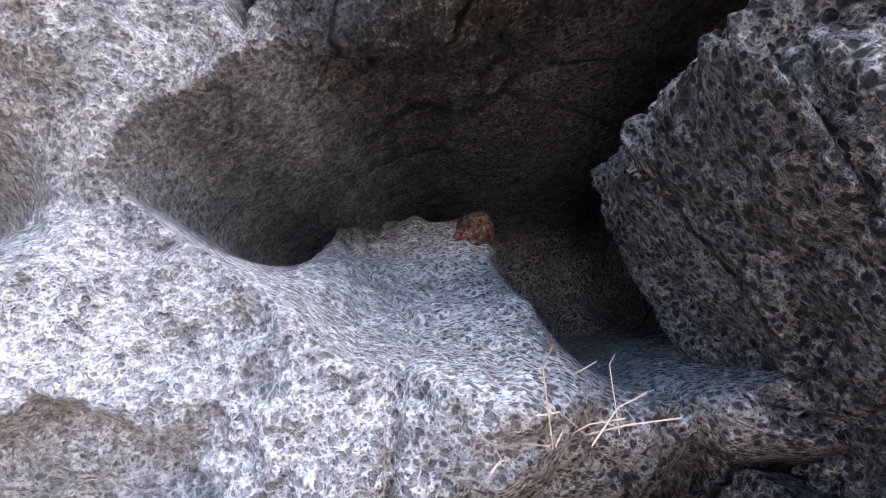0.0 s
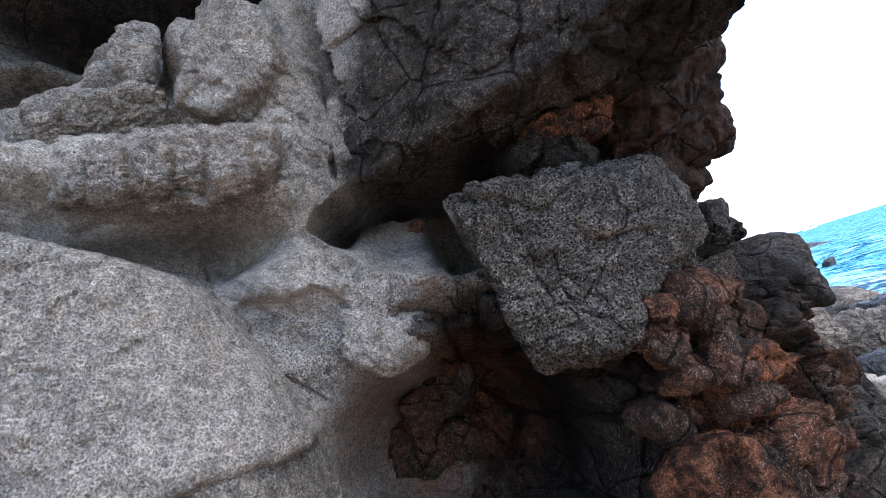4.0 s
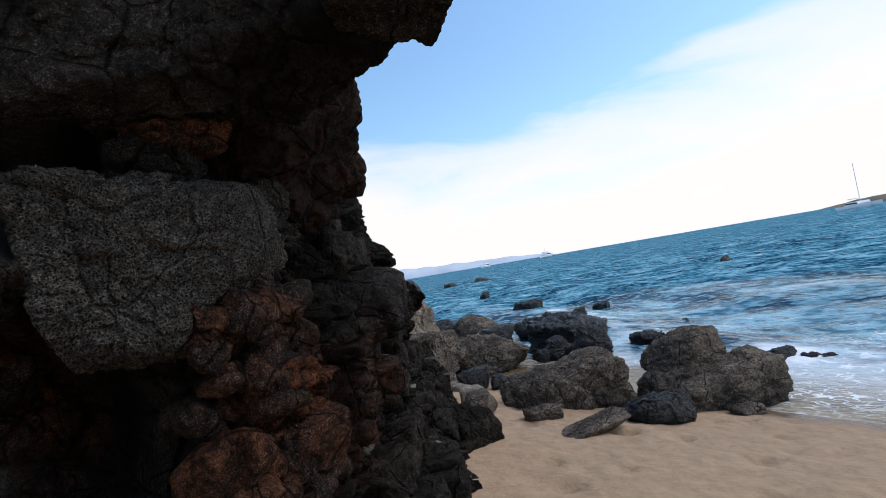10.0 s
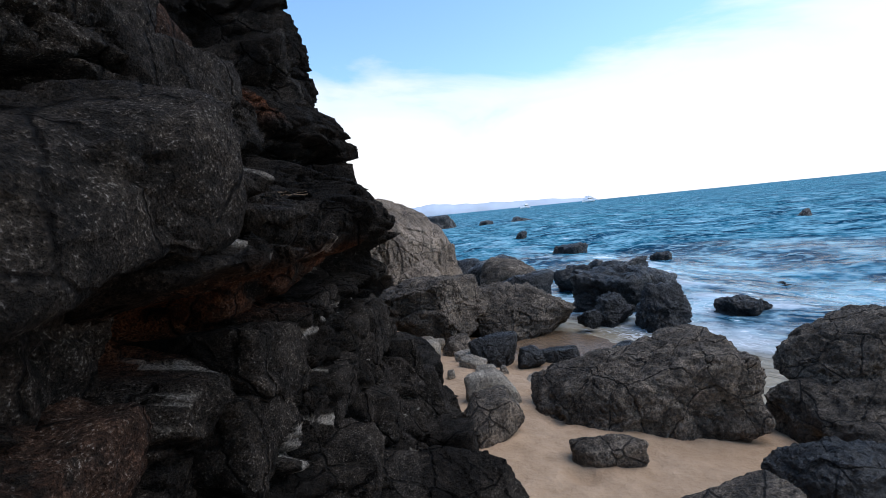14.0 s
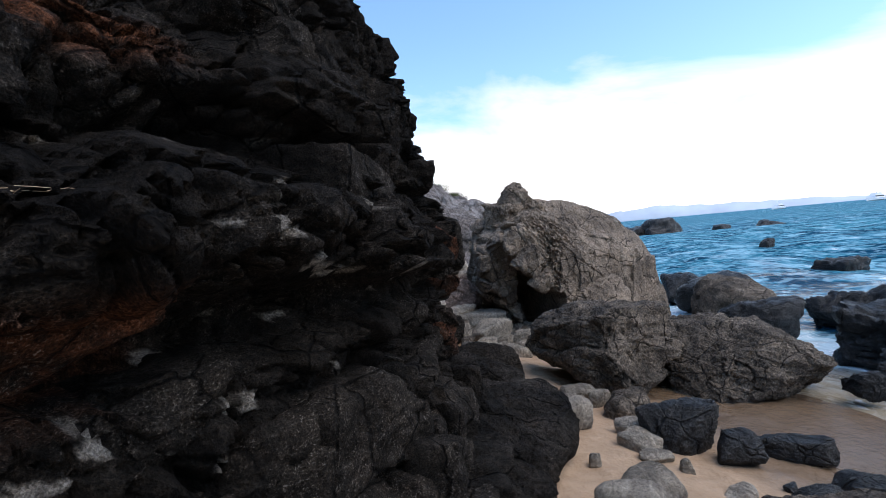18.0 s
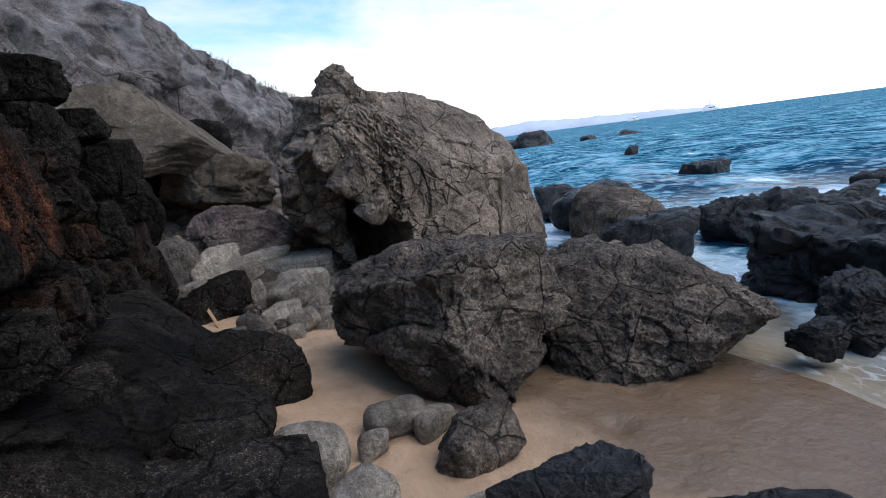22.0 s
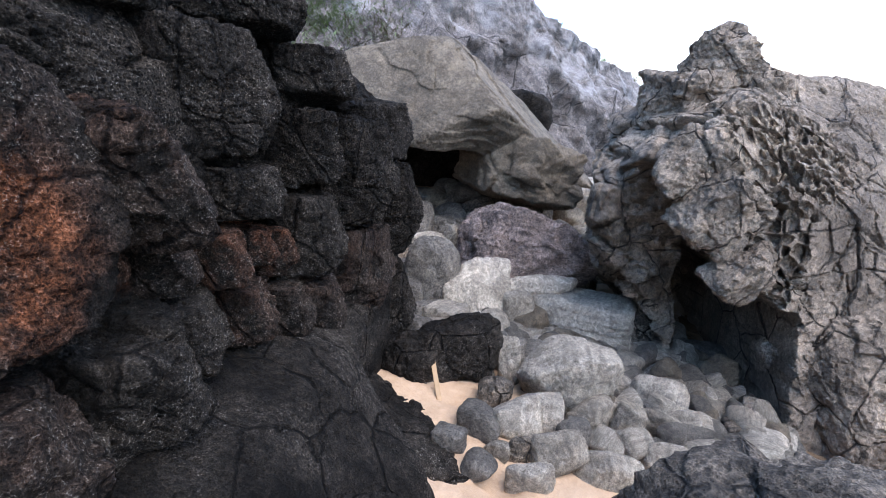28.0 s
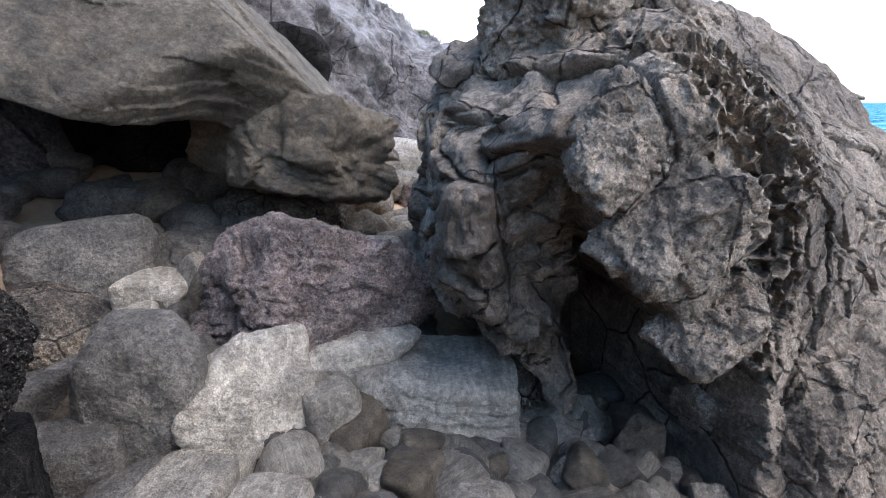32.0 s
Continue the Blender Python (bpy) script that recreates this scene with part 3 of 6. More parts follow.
def zones(u, z, p):
    """Where the rock is pale, rusty red and full of pores."""
    left, right = step(u, 3.9, 3.2), step(u, 6.4, 7.4)
    mid = np.clip(1 - left - right, 0, 1)
    w = z + 0.10 * fbm(p, 0.9, 2, 31)
    pale = step(u + 0.10 * fbm(p, 2.0, 3, 33), 2.72, 2.45) * step(z, 3.85, 3.55) * step(z, 1.2, 1.7)
    pale = np.maximum(pale, dome(u, z, 2.62, 2.50, 0.36, 0.30, 6))
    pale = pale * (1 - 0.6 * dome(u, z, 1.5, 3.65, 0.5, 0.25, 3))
    # less pale at the niche's back and left gap: its shade put into colour
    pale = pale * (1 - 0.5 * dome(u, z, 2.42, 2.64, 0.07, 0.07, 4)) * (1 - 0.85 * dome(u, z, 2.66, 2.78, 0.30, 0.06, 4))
    pale = pale * (0.72 + 0.28 * step(fbm(p, 3.0, 4, 36), -0.3, 0.3))
    pale = np.maximum(pale, 0.8 * step(fbm(p * (1, 1, 2.0), 7.0, 5, 38), 0.46, 0.52) * step(z, 2.3, 1.7) * step(u, 3.9, 4.4) * step(u, 7.6, 6.6))
    red = dome(u, z, 2.55, 1.75, 0.35, 0.4, 4) * 0.7 + dome(u, z, 3.4, 2.70, 0.25, 0.06, 4) + 0.8 * dome(u, z, 3.5, 1.55, 0.3, 0.35, 4)
    red += mid * dome(w, 0 * w, 1.66, 0, 0.10, 1, 4) * step(u, 4.8, 5.3) * step(u, 6.2, 5.8) + 0.8 * dome(u, z, 6.05, 2.42, 0.28, 0.10, 4)
    red += 0.8 * dome(u, z, 9.17, 1.50, 0.14, 0.14, 4) + 0.7 * dome(u, z, 8.80, 1.53, 0.24, 0.15, 4) + 0.8 * dome(u, z, 8.5, 1.6, 0.15, 0.12, 4)
    red += right * dome(w, 0 * w, 1.38, 0, 0.075, 1, 4) * step(u, 9.0, 9.5) * step(u, 10.4, 10.0) * 0.6 + 0.6 * dome(u, z, 7.9, 1.7, 0.15, 0.15, 4)
    red += 0.55 * dome(u, z, 4.3, 1.45, 0.45, 0.35, 3) + 0.5 * dome(u, z, 2.0, 2.98, 0.14, 0.05, 3)
    pores = 0.55 + 0.30 * step(fbm(p, 1.6, 3, 37), 0.0, 0.4)
    pores += 0.7 * dome(u, z, 3.1, 2.36, 0.6, 0.4, 4) + 0.8 * dome(u, z, 2.16, 2.22, 0.13, 0.14, 4) + 0.8 * dome(u, z, 1.80, 2.10, 0.14, 0.14, 4) + 0.6 * dome(u, z, 2.75, 2.95, 0.25, 0.20, 4)
    pores += 0.5 * dome(u, z, 10.3, 1.75, 0.7, 0.28, 4)
    pores = np.clip(pores, 0, 1)
    return np.clip(pale, 0, 1), np.clip(red, 0, 1), pores


def cliff_form(u, z, p):
    """How far the face stands out from its foot line."""
    left, right = step(u, 3.9, 3.2), step(u, 6.4, 7.4)
    mid = np.clip(1 - left - right, 0, 1)
    o = np.zeros(len(u))
    # batter of each stretch
    o += left * (0.02 - 0.10 * step(z, 2.8, 3.4) + 0.9 * step(z, 3.75, 4.5))
    o += mid * (0.40 * step(z, 1.25, 0.35) - 0.68 * step(z, 1.8, 3.0))
    o += right * (0.58 * step(z, 1.20, 0.30) * step(u, 10.9, 10.4) - 0.40 * step(z, 1.9, 2.7) * step(u, 8.2, 9.0) - 0.03 - 0.16 * step(z, 1.7, 2.3) * step(u, 8.6, 7.8))
    # beds of lava: harder ones stand out
    w = z + 0.10 * fbm(p, 0.9, 2, 31)
    flat = 0 * w
    o += mid * (0.14 * dome(w, flat, 1.88, 0, 0.14, 1, 3) - 0.26 * dome(w, flat, 1.64, 0, 0.08, 1, 3) + 0.08 * dome(w, flat, 2.35, 0, 0.14, 1, 3) - 0.14 * dome(w, flat, 2.12, 0, 0.06, 1, 2)) * step(u, 4.4, 5.0)
    o += right * (0.06 * dome(w, flat, 1.75, 0, 0.22, 1, 4) - 0.20 * dome(w, flat, 1.40, 0, 0.07, 1, 2) - 0.14 * dome(w, flat, 1.08, 0, 0.05, 1, 2))
    o += 0.14 * dome(u, z, 4.35, 2.5, 0.35, 0.35, 3)
    o -= 0.16 * dome(u, z, 3.95, 2.66, 0.45, 0.09, 2)
    o += 0.16 * dome(u, z, 3.95, 2.32, 0.30, 0.22, 3)
    # set back behind the squared blocks of the end
    o -= 0.20 * step(u, 8.55, 8.9) * step(z, 0.90, 1.02)
    # dark hollow under the roof, and pockets
    o -= 0.85 * dome(u, z, 1.95, 3.88, 0.60, 0.34, 5)
    o -= 0.50 * dome(u, z, 1.42, 3.42, 0.24, 0.10, 3)
    o -= 0.14 * dome(u, z, 1.55, 3.62, 0.22, 0.16, 3) + 0.10 * dome(u, z, 1.93, 3.40, 0.06, 0.10, 2) + 0.12 * dome(u, z, 1.72, 3.13, 0.07, 0.03, 2)
    o += 0.12 * dome(u, z, 2.1, 3.35, 0.14, 0.17, 2, 25) + 0.09 * dome(u, z, 1.78, 3.30, 0.14, 0.12, 2) + 0.17 * dome(u, z, 1.55, 3.0, 0.4, 0.10, 2, -8) + 0.14 * dome(u, z, 1.65, 3.75, 0.10, 0.30, 3, 25) - 0.16 * dome(u, z, 1.75, 3.13, 0.12, 0.04, 3)
    o += 0.05 * dome(u, z, 2.3, 3.05, 0.12, 0.3, 2, 12) - 0.07 * dome(u, z, 2.45, 3.2, 0.05, 0.45, 3, -8)
    # brow over a long scoop
    o += 0.10 * dome(u, z, 1.85, 2.84, 0.55, 0.075, 2, -12) + 0.05 * dome(u, z, 2.25, 2.70, 0.16, 0.07, 2, -30)
    o -= 0.20 * dome(u, z, 1.86, 2.63, 0.34, 0.10, 4, -8) * step(z + 0.12 * (u - 1.86), 2.755, 2.70)
    o += 0.05 * dome(u, z, 2.20, 2.50, 0.12, 0.14, 2) - 0.26 * dome(u, z, 1.2, 2.45, 0.13, 0.15, 3)
    # crust broken off below the scoop
    jag = 0.03 * fbm(np.c_[u, z, 0 * u], 9.0, 3, 32)
    o -= 0.035 * step(z - np.interp(u, [1.7, 2.06, 2.2, 2.28, 2.36, 2.5], [2.20, 2.42, 2.37, 2.40, 2.33, 2.10]) + jag, 0.012, 0.0) * step(u, 2.50, 2.44) * step(u, 1.6, 1.9)
    # niche: its floor climbs to a mound, with dark gaps at both sides and above
    lip = np.interp(u, [2.30, 2.36, 2.5, 2.65, 2.75, 3.1], [2.60, 2.535, 2.385, 2.32, 2.30, 2.30]) + 0.2 * jag
    arch = np.interp(u, [2.30, 2.36, 2.48, 2.6, 2.75, 2.95], [2.59, 2.66, 2.735, 2.76, 2.75, 2.73]) + 0.3 * jag
    up = np.maximum(z - lip, 0)
    side = np.clip((np.abs(u - 2.565 + 0.6 * jag) - 0.105) / 0.10, 0, 1) ** 2
    back = np.minimum(up * (1.40 + 6 * side) + 0.05 * step(up, 0, 0.05) + 0.25 * step(z + 1.5 * jag + 0.06 * side, 2.655, 2.72) + 0.6 * jag, 0.85)
    o -= back * step(arch - z, 0.0, 0.03) * step(u, 2.295, 2.315) * step(u, 3.05, 2.98)
    # crack above the niche
    o -= 0.07 * dome(u, z, 2.455, 2.95, 0.014, 0.22, 4, -3)
    # hollow at the foot
    o -= 0.70 * dome(u, z, 2.62, 1.66, 0.46, 0.42, 6, -14)
    return o


def cliff_top(u):
    return np.interp(u, [-7, 0, 2.2, 3.0, 4.2, 4.8, 5.5, 6.9, 7.4, 7.9, 8.6, 9.4, 10.2, 11, 12, 16], [5.6, 5.2, 4.6, 4.0, 3.35, 3.2, 3.25, 3.2, 3.1, 2.8, 2.55, 2.35, 2.15, 2.05, 2.0, 2.4])


def cliff_relief(u, z, p, pale):
    """Blocks, joints and grain of the face."""
    blocky = np.clip(1 - np.maximum(pale * step(u, 3.8, 3.4), step(u, 2.6, 2.4) * step(z, 1.7, 2.0)) * 1.3, 0.03, 1)
    blocky = blocky * (1 - 0.82 * step(z, 1.05, 0.80) * step(u, 7.2, 7.9))
    o = 0.07 * fbm(p, 1.3, 3, 41) - 0.035 * step(u, 7.2, 7.9) * step(z, 1.1, 0.8) * np.clip(1 - np.abs(perlin(np.c_[p[:, 1] * 0.7 + p[:, 2] * 1.2, p[:, 2] * 4.5 - p[:, 1] * 2.2, 0 * u], 39)) * 9, 0, 1)
    bent = p + 0.08 * np.stack([fbm(p, 2.2, 2, 42), fbm(p, 2.2, 2, 43), fbm(p, 2.2, 2, 44)], 1)
    f1, f2, who = cells(bent * (1.0, 1.0, 1.4), 2.6, 45)
    o += blocky * (0.16 * (who - 0.5) - 0.10 * np.clip(1 - (f2 - f1) / 0.07, 0, 1))
    f1, f2, who = cells(bent * (1.0, 1.0, 1.5), 3.6, 58)
    o += blocky * step(u, 3.3, 3.8) * (0.11 * (who - 0.5) - 0.06 * np.clip(1 - (f2 - f1) / 0.09, 0, 1) + 0.01)
    f1, f2, who = cells(bent * (1.0, 1.0, 1.5), 8.0, 46)
    o += blocky * (0.05 * (who - 0.5) - 0.04 * np.clip(1 - (f2 - f1) / 0.10, 0, 1))
    f1, f2, who = cells(bent * (1.0, 1.0, 0.7), 1.9, 49)
    o -= (1 - blocky) * 0.018 * np.clip(1 - (f2 - f1) / 0.025, 0, 1)
    o += (1 - blocky) * (0.060 * fbm(p, 3.2, 4, 50) + step(z, 2.75, 3.0) * 0.13 * ridged(p, 2.2, 4, 52) + 0.030 * ridged(p, 9.0, 4, 57)) + (0.014 + 0.026 * blocky) * ridged(p, 6.0, 4, 47) + (0.003 + 0.007 * blocky) * ridged(p, 28.0, 3, 48)
    return o


def steps(*spans):
    """Coordinates with a spacing of their own in each span (end, spacing)."""
    out = [spans[0][0]]
    for end, gap in spans[1:]:
        n = max(2, int(round((end - out[-1]) / gap)))
        out += list(np.linspace(out[-1], end, n + 1)[1:])
    return np.array(out)


def cliff_sheet(name, us, zs, label):
    c, n = along(us)
    rows = len(zs)
    U, Zr = np.repeat(us, rows), np.tile(zs, len(us))
    top = cliff_top(U) + 0.12 * fbm(np.c_[U, U * 0, U * 0], 1.6, 3, 51)
    Z = np.minimum(Zr, top)
    over = np.maximum(Zr - top, 0)
    C, N = np.repeat(c, rows, 0), np.repeat(n, rows, 0)
    p = np.c_[C, Z] - np.c_[N, 0 * U] * over[:, None]
    pale, red, pores = zones(U, Z, p)
    o = cliff_form(U, Z, p) + cliff_relief(U, Z, p, pale) * (1 - 0.7 * step(U, 9.4, 9.8))
    f1, f2, who = cells(p, 62.0, 52)
    g1, g2, _ = cells(p, 26.0, 53)
    deep = np.clip(pores - 0.3, 0, 1) * step(U, 4.6, 3.6)
    o -= deep * (0.009 * np.clip(1 - f1 * 1.7, 0, 1) + 0.012 * np.clip(1 - g1 * 2.2, 0, 1))
    q = p.copy()
    q[:, :2] += N * o[:, None]
    q[:, 2] += np.where(over > 0, 0.25 * over + 0.06 * fbm(p, 3.0, 3, 54), 0)
    return tagged(new(name, mesh_of(name, q, grid_faces(len(us), rows)[:, ::-1], LAVA, pale=pale, red=red, pores=pores)), label, "cliff", kind="structure")


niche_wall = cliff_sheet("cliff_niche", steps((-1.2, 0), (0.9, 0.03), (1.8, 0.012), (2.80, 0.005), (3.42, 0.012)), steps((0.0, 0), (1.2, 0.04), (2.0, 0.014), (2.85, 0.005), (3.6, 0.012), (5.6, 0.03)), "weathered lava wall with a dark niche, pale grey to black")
nose_wall = cliff_sheet("cliff_overhang", steps((3.40, 0), (7.0, 0.012)), steps((0.0, 0), (3.3, 0.013), (4.6, 0.03)), "black layered lava cliff with a jutting nose and rusty bands")
ledge_wall = cliff_sheet("cliff_ledges", steps((6.98, 0), (11.5, 0.012), (13.2, 0.03)), steps((0.0, 0), (2.9, 0.012), (4.6, 0.03)), "black blocky lava cliff with a rusty red clinker band")


def chunk(parent, name, seed, place, size, turn=(0, 0, 0), level=4, tint=None, mat=None, label="", planes=None, pit=0.0, pores=0.45, fade=None, rust=None, **kw):
    """A block of the cliff that stands proud of its face. tint: how pale and how red it is; fade, rust: pale and rusty parts of it."""
    if planes is None:
        p, f = stone(seed, size, level, **kw)
    else:
        d, f = faced(level, (0, -1, 0.1), 0.5)
        nr = np.array(planes)[:, :3]
        nr = nr / np.linalg.norm(nr, axis=1)[:, None]
        p = d * hewn(d, nr, np.array(planes)[:, 3], kw.get("soft", 12.0))[:, None]
        p *= (1 + kw.get("rough", 0.05) * fbm(p + seed, 1.5, 3, seed))[:, None]
        p = p + d * crag(p + seed, seed, kw.get("craggy", 0.04), level)[:, None]
    if pit:
        f1, f2, _ = cells(p, 120.0, seed)
        g1, g2, _ = cells(p, 72.0, seed + 1)
        away = p / np.linalg.norm(p, axis=1)[:, None]
        p = p - away * (pit * (0.6 * np.clip(1 - f1 * 1.6, 0, 1) + np.clip(1 - g1 * 2.0, 0, 1)))[:, None]
    m = pose(*place, *turn)
    n = len(p)
    if level > 5 or name == "lava_block":
        behind = p[:, 1] > (0.25 if planes is not None else 0.5) * p[:, 1].max()
        f = f[~behind[f].all(1)]
    pale, red = (np.full(n, tint[0]), np.full(n, tint[1])) if tint else (np.zeros(n), np.zeros(n))
    if fade is not None:
        pale = fade(p)
    if rust is not None:
        red = np.clip(rust(p), 0, 1)
    return part(name, mesh_of(name, p, f, mat or LAVA, pale=pale, red=red, pores=np.full(n, pores)), parent, label, m)


# the roof block whose nose juts out; light on its left end is painted pale
chunk(nose_wall, "overhanging_nose", 101, (4.55, 3.15, 3.22), None, level=7, planes=[(-0.576, -0.817, 0.03, 0.25), (0.80, -0.45, 0.05, 0.92), (0.05, -0.15, -1.0, 0.40), (0.38, -0.3, 0.86, 0.76), (0.75, -0.2, 0.63, 0.57), (1, 0.4, 0, 0.46), (-0.5, -0.2, 0.85, 1.1), (-1, 0.1, -0.14, 0.92), (0, 1, 0, 0.9), (0.3, -0.9, 0.35, 1.05), (0.75, -0.45, -0.55, 0.74)], soft=18, rough=0.05, craggy=0.07, pores=0.6, fade=lambda p: 0.9 * step(p[:, 0] - 0.57 * (p[:, 2] - 0.46) + 0.05 * fbm(p, 4.0, 3, 7), -0.40, -0.54) * step(p[:, 2], -0.35, -0.1) * step(p[:, 2], 0.64, 0.50) + 0.05 * step(p[:, 0], 0.25, -0.15), label="jutting black lava nose, lit root painted pale")
chunk(niche_wall, "porous_block", 103, (4.20, 3.37, 2.25), None, level=7, tint=(0.21, 0.0), planes=[(-1, 0.25, -0.22, 0.15), (-0.80, -0.15, -0.55, 0.34), (0, -1, 0.10, 0.29), (0.95, -0.30, 0.05, 0.56), (0.02, -0.22, 1, 0.29), (-0.12, -0.20, -0.95, 0.33), (0.5, -0.6, -0.7, 0.41), (0, 1, 0, 0.4), (-0.5, -0.7, 0.5, 0.44), (0.5, -0.7, 0.5, 0.46)], soft=14, rough=0.16, craggy=0.035, pit=0.007, pores=1.0, label="grey block full of gas holes")
chunk(niche_wall, "rounded_slab", 104, (2.62, 3.38, 1.75), None, level=6, tint=(0.40, 0.0), planes=[(1, -0.1, 0.10, 0.74), (0, -1, 0.08, 0.44), (0.51, -0.1, 0.86, 0.60), (0.02, -0.1, 1, 0.54), (-1, 0, 0, 1.3), (0, 0, -1, 1.0), (0, 1, 0, 0.4), (0.6, -0.7, 0.2, 0.72)], soft=22, rough=0.05, craggy=0.012, pores=0.5, label="smooth rounded grey slab")
chunk(niche_wall, "rounded_slab", 105, (2.55, 3.40, 2.45), None, level=6, tint=(0.62, 0.0), planes=[(0.93, -0.1, 0.36, 0.60), (0, -1, 0.15, 0.41), (0.48, -0.1, 0.88, 0.36), (-0.1, -0.2, 0.97, 0.37), (-1, 0, 0, 1.2), (0, 0, -1, 0.50), (0, 1, 0, 0.4), (0.6, -0.7, 0.3, 0.60)], soft=20, rough=0.06, craggy=0.014, pores=0.5, label="smooth rounded grey slab")
chunk(niche_wall, "niche_stone", 107, (3.90, 3.70, 2.58), (0.06, 0.05, 0.08), (0, 20, 30), 4, (0.2, 0.8), label="small rusty stone")
chunk(niche_wall, "knob", 108, (3.12, 3.32, 3.30), (0.15, 0.16, 0.26), (0, 14, 0), 5, (0.66, 0.0), craggy=0.05)
chunk(niche_wall, "knob", 109, (3.40, 3.38, 3.22), (0.34, 0.26, 0.44), (0, 30, 0), 5, (0.66, 0.0), cuts=7, soft=14, craggy=0.05)
chunk(niche_wall, "rib", 106, (3.56, 3.42, 3.10), (0.18, 0.16, 0.55), (0, -24, 0), 5, (0.62, 0.0), cuts=3, soft=5, craggy=0.06)
chunk(niche_wall, "rib", 114, (3.15, 3.30, 2.86), (0.70, 0.24, 0.24), (0, 14, 0), 5, (0.6, 0.08), cuts=6, craggy=0.07)
chunk(niche_wall, "rib", 115, (2.92, 3.34, 3.12), (0.50, 0.26, 0.22), (0, -10, 0), 5, (0.55, 0.0), cuts=6, craggy=0.07)
chunk(niche_wall, "hanging_lip", 110, (3.66, 3.43, 2.17), (0.28, 0.22, 0.26), (0, 12, 0), 5, (0.8, 0.0), rough=0.1, grain=0.06)
chunk(niche_wall, "red_block", 111, (4.47, 3.36, 2.685), (0.36, 0.26, 0.13), (0, -6, 4), 5, (0.0, 0.9), rough=0.12, grain=0.09, label="dark red clinker block")
chunk(nose_wall, "lava_block", 112, (5.02, 4.02, 2.95), (1.2, 1.3, 1.05), (0, 6, 20), 6, (0.0, 0.1), cuts=8, soft=14, craggy=0.08)
chunk(nose_wall, "lava_block", 113, (4.95, 2.50, 2.97), (0.42, 0.36, 0.27), (0, 10, -30), 5, (0.0, 0.0), cuts=8, soft=9, craggy=0.09)
rng = np.random.RandomState(6)
for k in range(9):
    w = rng.uniform(0.14, 0.30)
    chunk(niche_wall, "hollow_rock", 240 + k, (3.35 + 0.75 * rng.uniform(), 4.05 + rng.uniform(-0.08, 0.1), 1.15 + 0.75 * rng.uniform()), (w, w, w * 0.8), tuple(rng.uniform(-40, 40, 3)), 4, (0.05, rng.uniform(0.1, 0.6)), craggy=0.08)
rng = np.random.RandomState(5)
for k in range(34):
    a, b = rng.uniform(0, 1), rng.uniform(0, 1)
    w = rng.uniform(0.10, 0.24)
    chunk(nose_wall, "clinker", 200 + k, (4.38 + 0.42 * a, 3.20 + 0.25 * max(a - 0.5, 0) + rng.uniform(-0.05, 0.05), 1.35 + 0.68 * b), (w, w * 0.9, w * rng.uniform(0.6, 1.2)), tuple(rng.uniform(-40, 40, 3)), 3, (0.0, rng.uniform(0.2, 0.75)), rough=0.15, grain=0.10)

# blocks of the dark cliff, bed by bed
rng = np.random.RandomState(11)
for bed, (zc, tall) in enumerate(((0.45, 0.34), (0.72, 0.30), (0.98, 0.28), (1.24, 0.24), (1.46, 0.20), (1.74, 0.26), (1.98, 0.24), (2.22, 0.26), (2.48, 0.28), (2.76, 0.30), (3.02, 0.26))):
    u = 3.55 + rng.uniform(0, 0.3)
    while u < 11.7:
        wide = rng.uniform(0.30, 0.62) * (1.15 if zc > 1.6 else 0.95)
        if zc + 0.1 < cliff_top(u) and not (zc > 2.6 and u < 6.4) and not (u > 9.5 and zc > 0.8) and not (u > 10.45 and zc < 1.4) and not (8.55 < u < 9.95 and 1.28 < zc < 1.95) and not (u > 7.3 and zc < 0.8) and rng.uniform() < (0.46 if u > 4.3 else 0.40) and not (u > 6.9 and zc < 0.9 and rng.uniform() < 0.35):
            c, n = along(np.array([u]))
            z = zc + rng.uniform(-0.05, 0.05)
            here = np.array([[c[0, 0], c[0, 1], z]])
            o = cliff_form(np.array([u]), np.array([z]), here)[0]
            pale, red, _ = zones(np.array([u]), np.array([z]), here)
            away = n[0]
            sink = rng.uniform(0.10, 0.19) + 0.12 * float(step(np.array([u]), 5.4, 6.0)[0] * step(np.array([u]), 8.2, 7.4)[0] * step(np.array([zc]), 1.6, 1.95)[0])
            yaw = math.degrees(math.atan2(away[1], away[0])) + 90
            x, y = c[0] + away * (o - sink)
            chunk(ledge_wall if u > 7 else nose_wall, "lava_block", 300 + bed * 40 + int(u * 3), (x, y, z), (wide, rng.uniform(0.40, 0.55), tall * rng.uniform(0.9, 1.25)), (rng.uniform(-7, 7), rng.uniform(-8, 8), yaw + rng.uniform(-12, 12)), 4, (0.0, float(red[0])), cuts=4, soft=rng.uniform(12, 30), rough=0.06, grain=0.05, craggy=rng.uniform(0.06, 0.10))
        u += wide * rng.uniform(0.80, 1.0)

# rusty clinker lumps packed in the red band
rng = np.random.RandomState(19)
for k in range(34):
    u, z = rng.uniform(7.6, 9.5), 1.38 + rng.normal(0, 0.11)
    c, n = along(np.array([u]))
    here = np.array([[c[0, 0], c[0, 1], z]])
    o = cliff_form(np.array([u]), np.array([z]), here)[0]
    w = rng.uniform(0.10, 0.20)
    x, y = c[0] + n[0] * (o + rng.uniform(-0.07, 0.01))
    chunk(ledge_wall, "clinker", 820 + k, (x, y, z), (w * 1.25, w, w * rng.uniform(0.7, 1.1)), tuple(rng.uniform(-30, 30, 3)), 4, (0.0, rng.choice([0.0, 0.08, 0.2, 0.45])), soft=22, rough=0.12, grain=0.07, craggy=0.08)

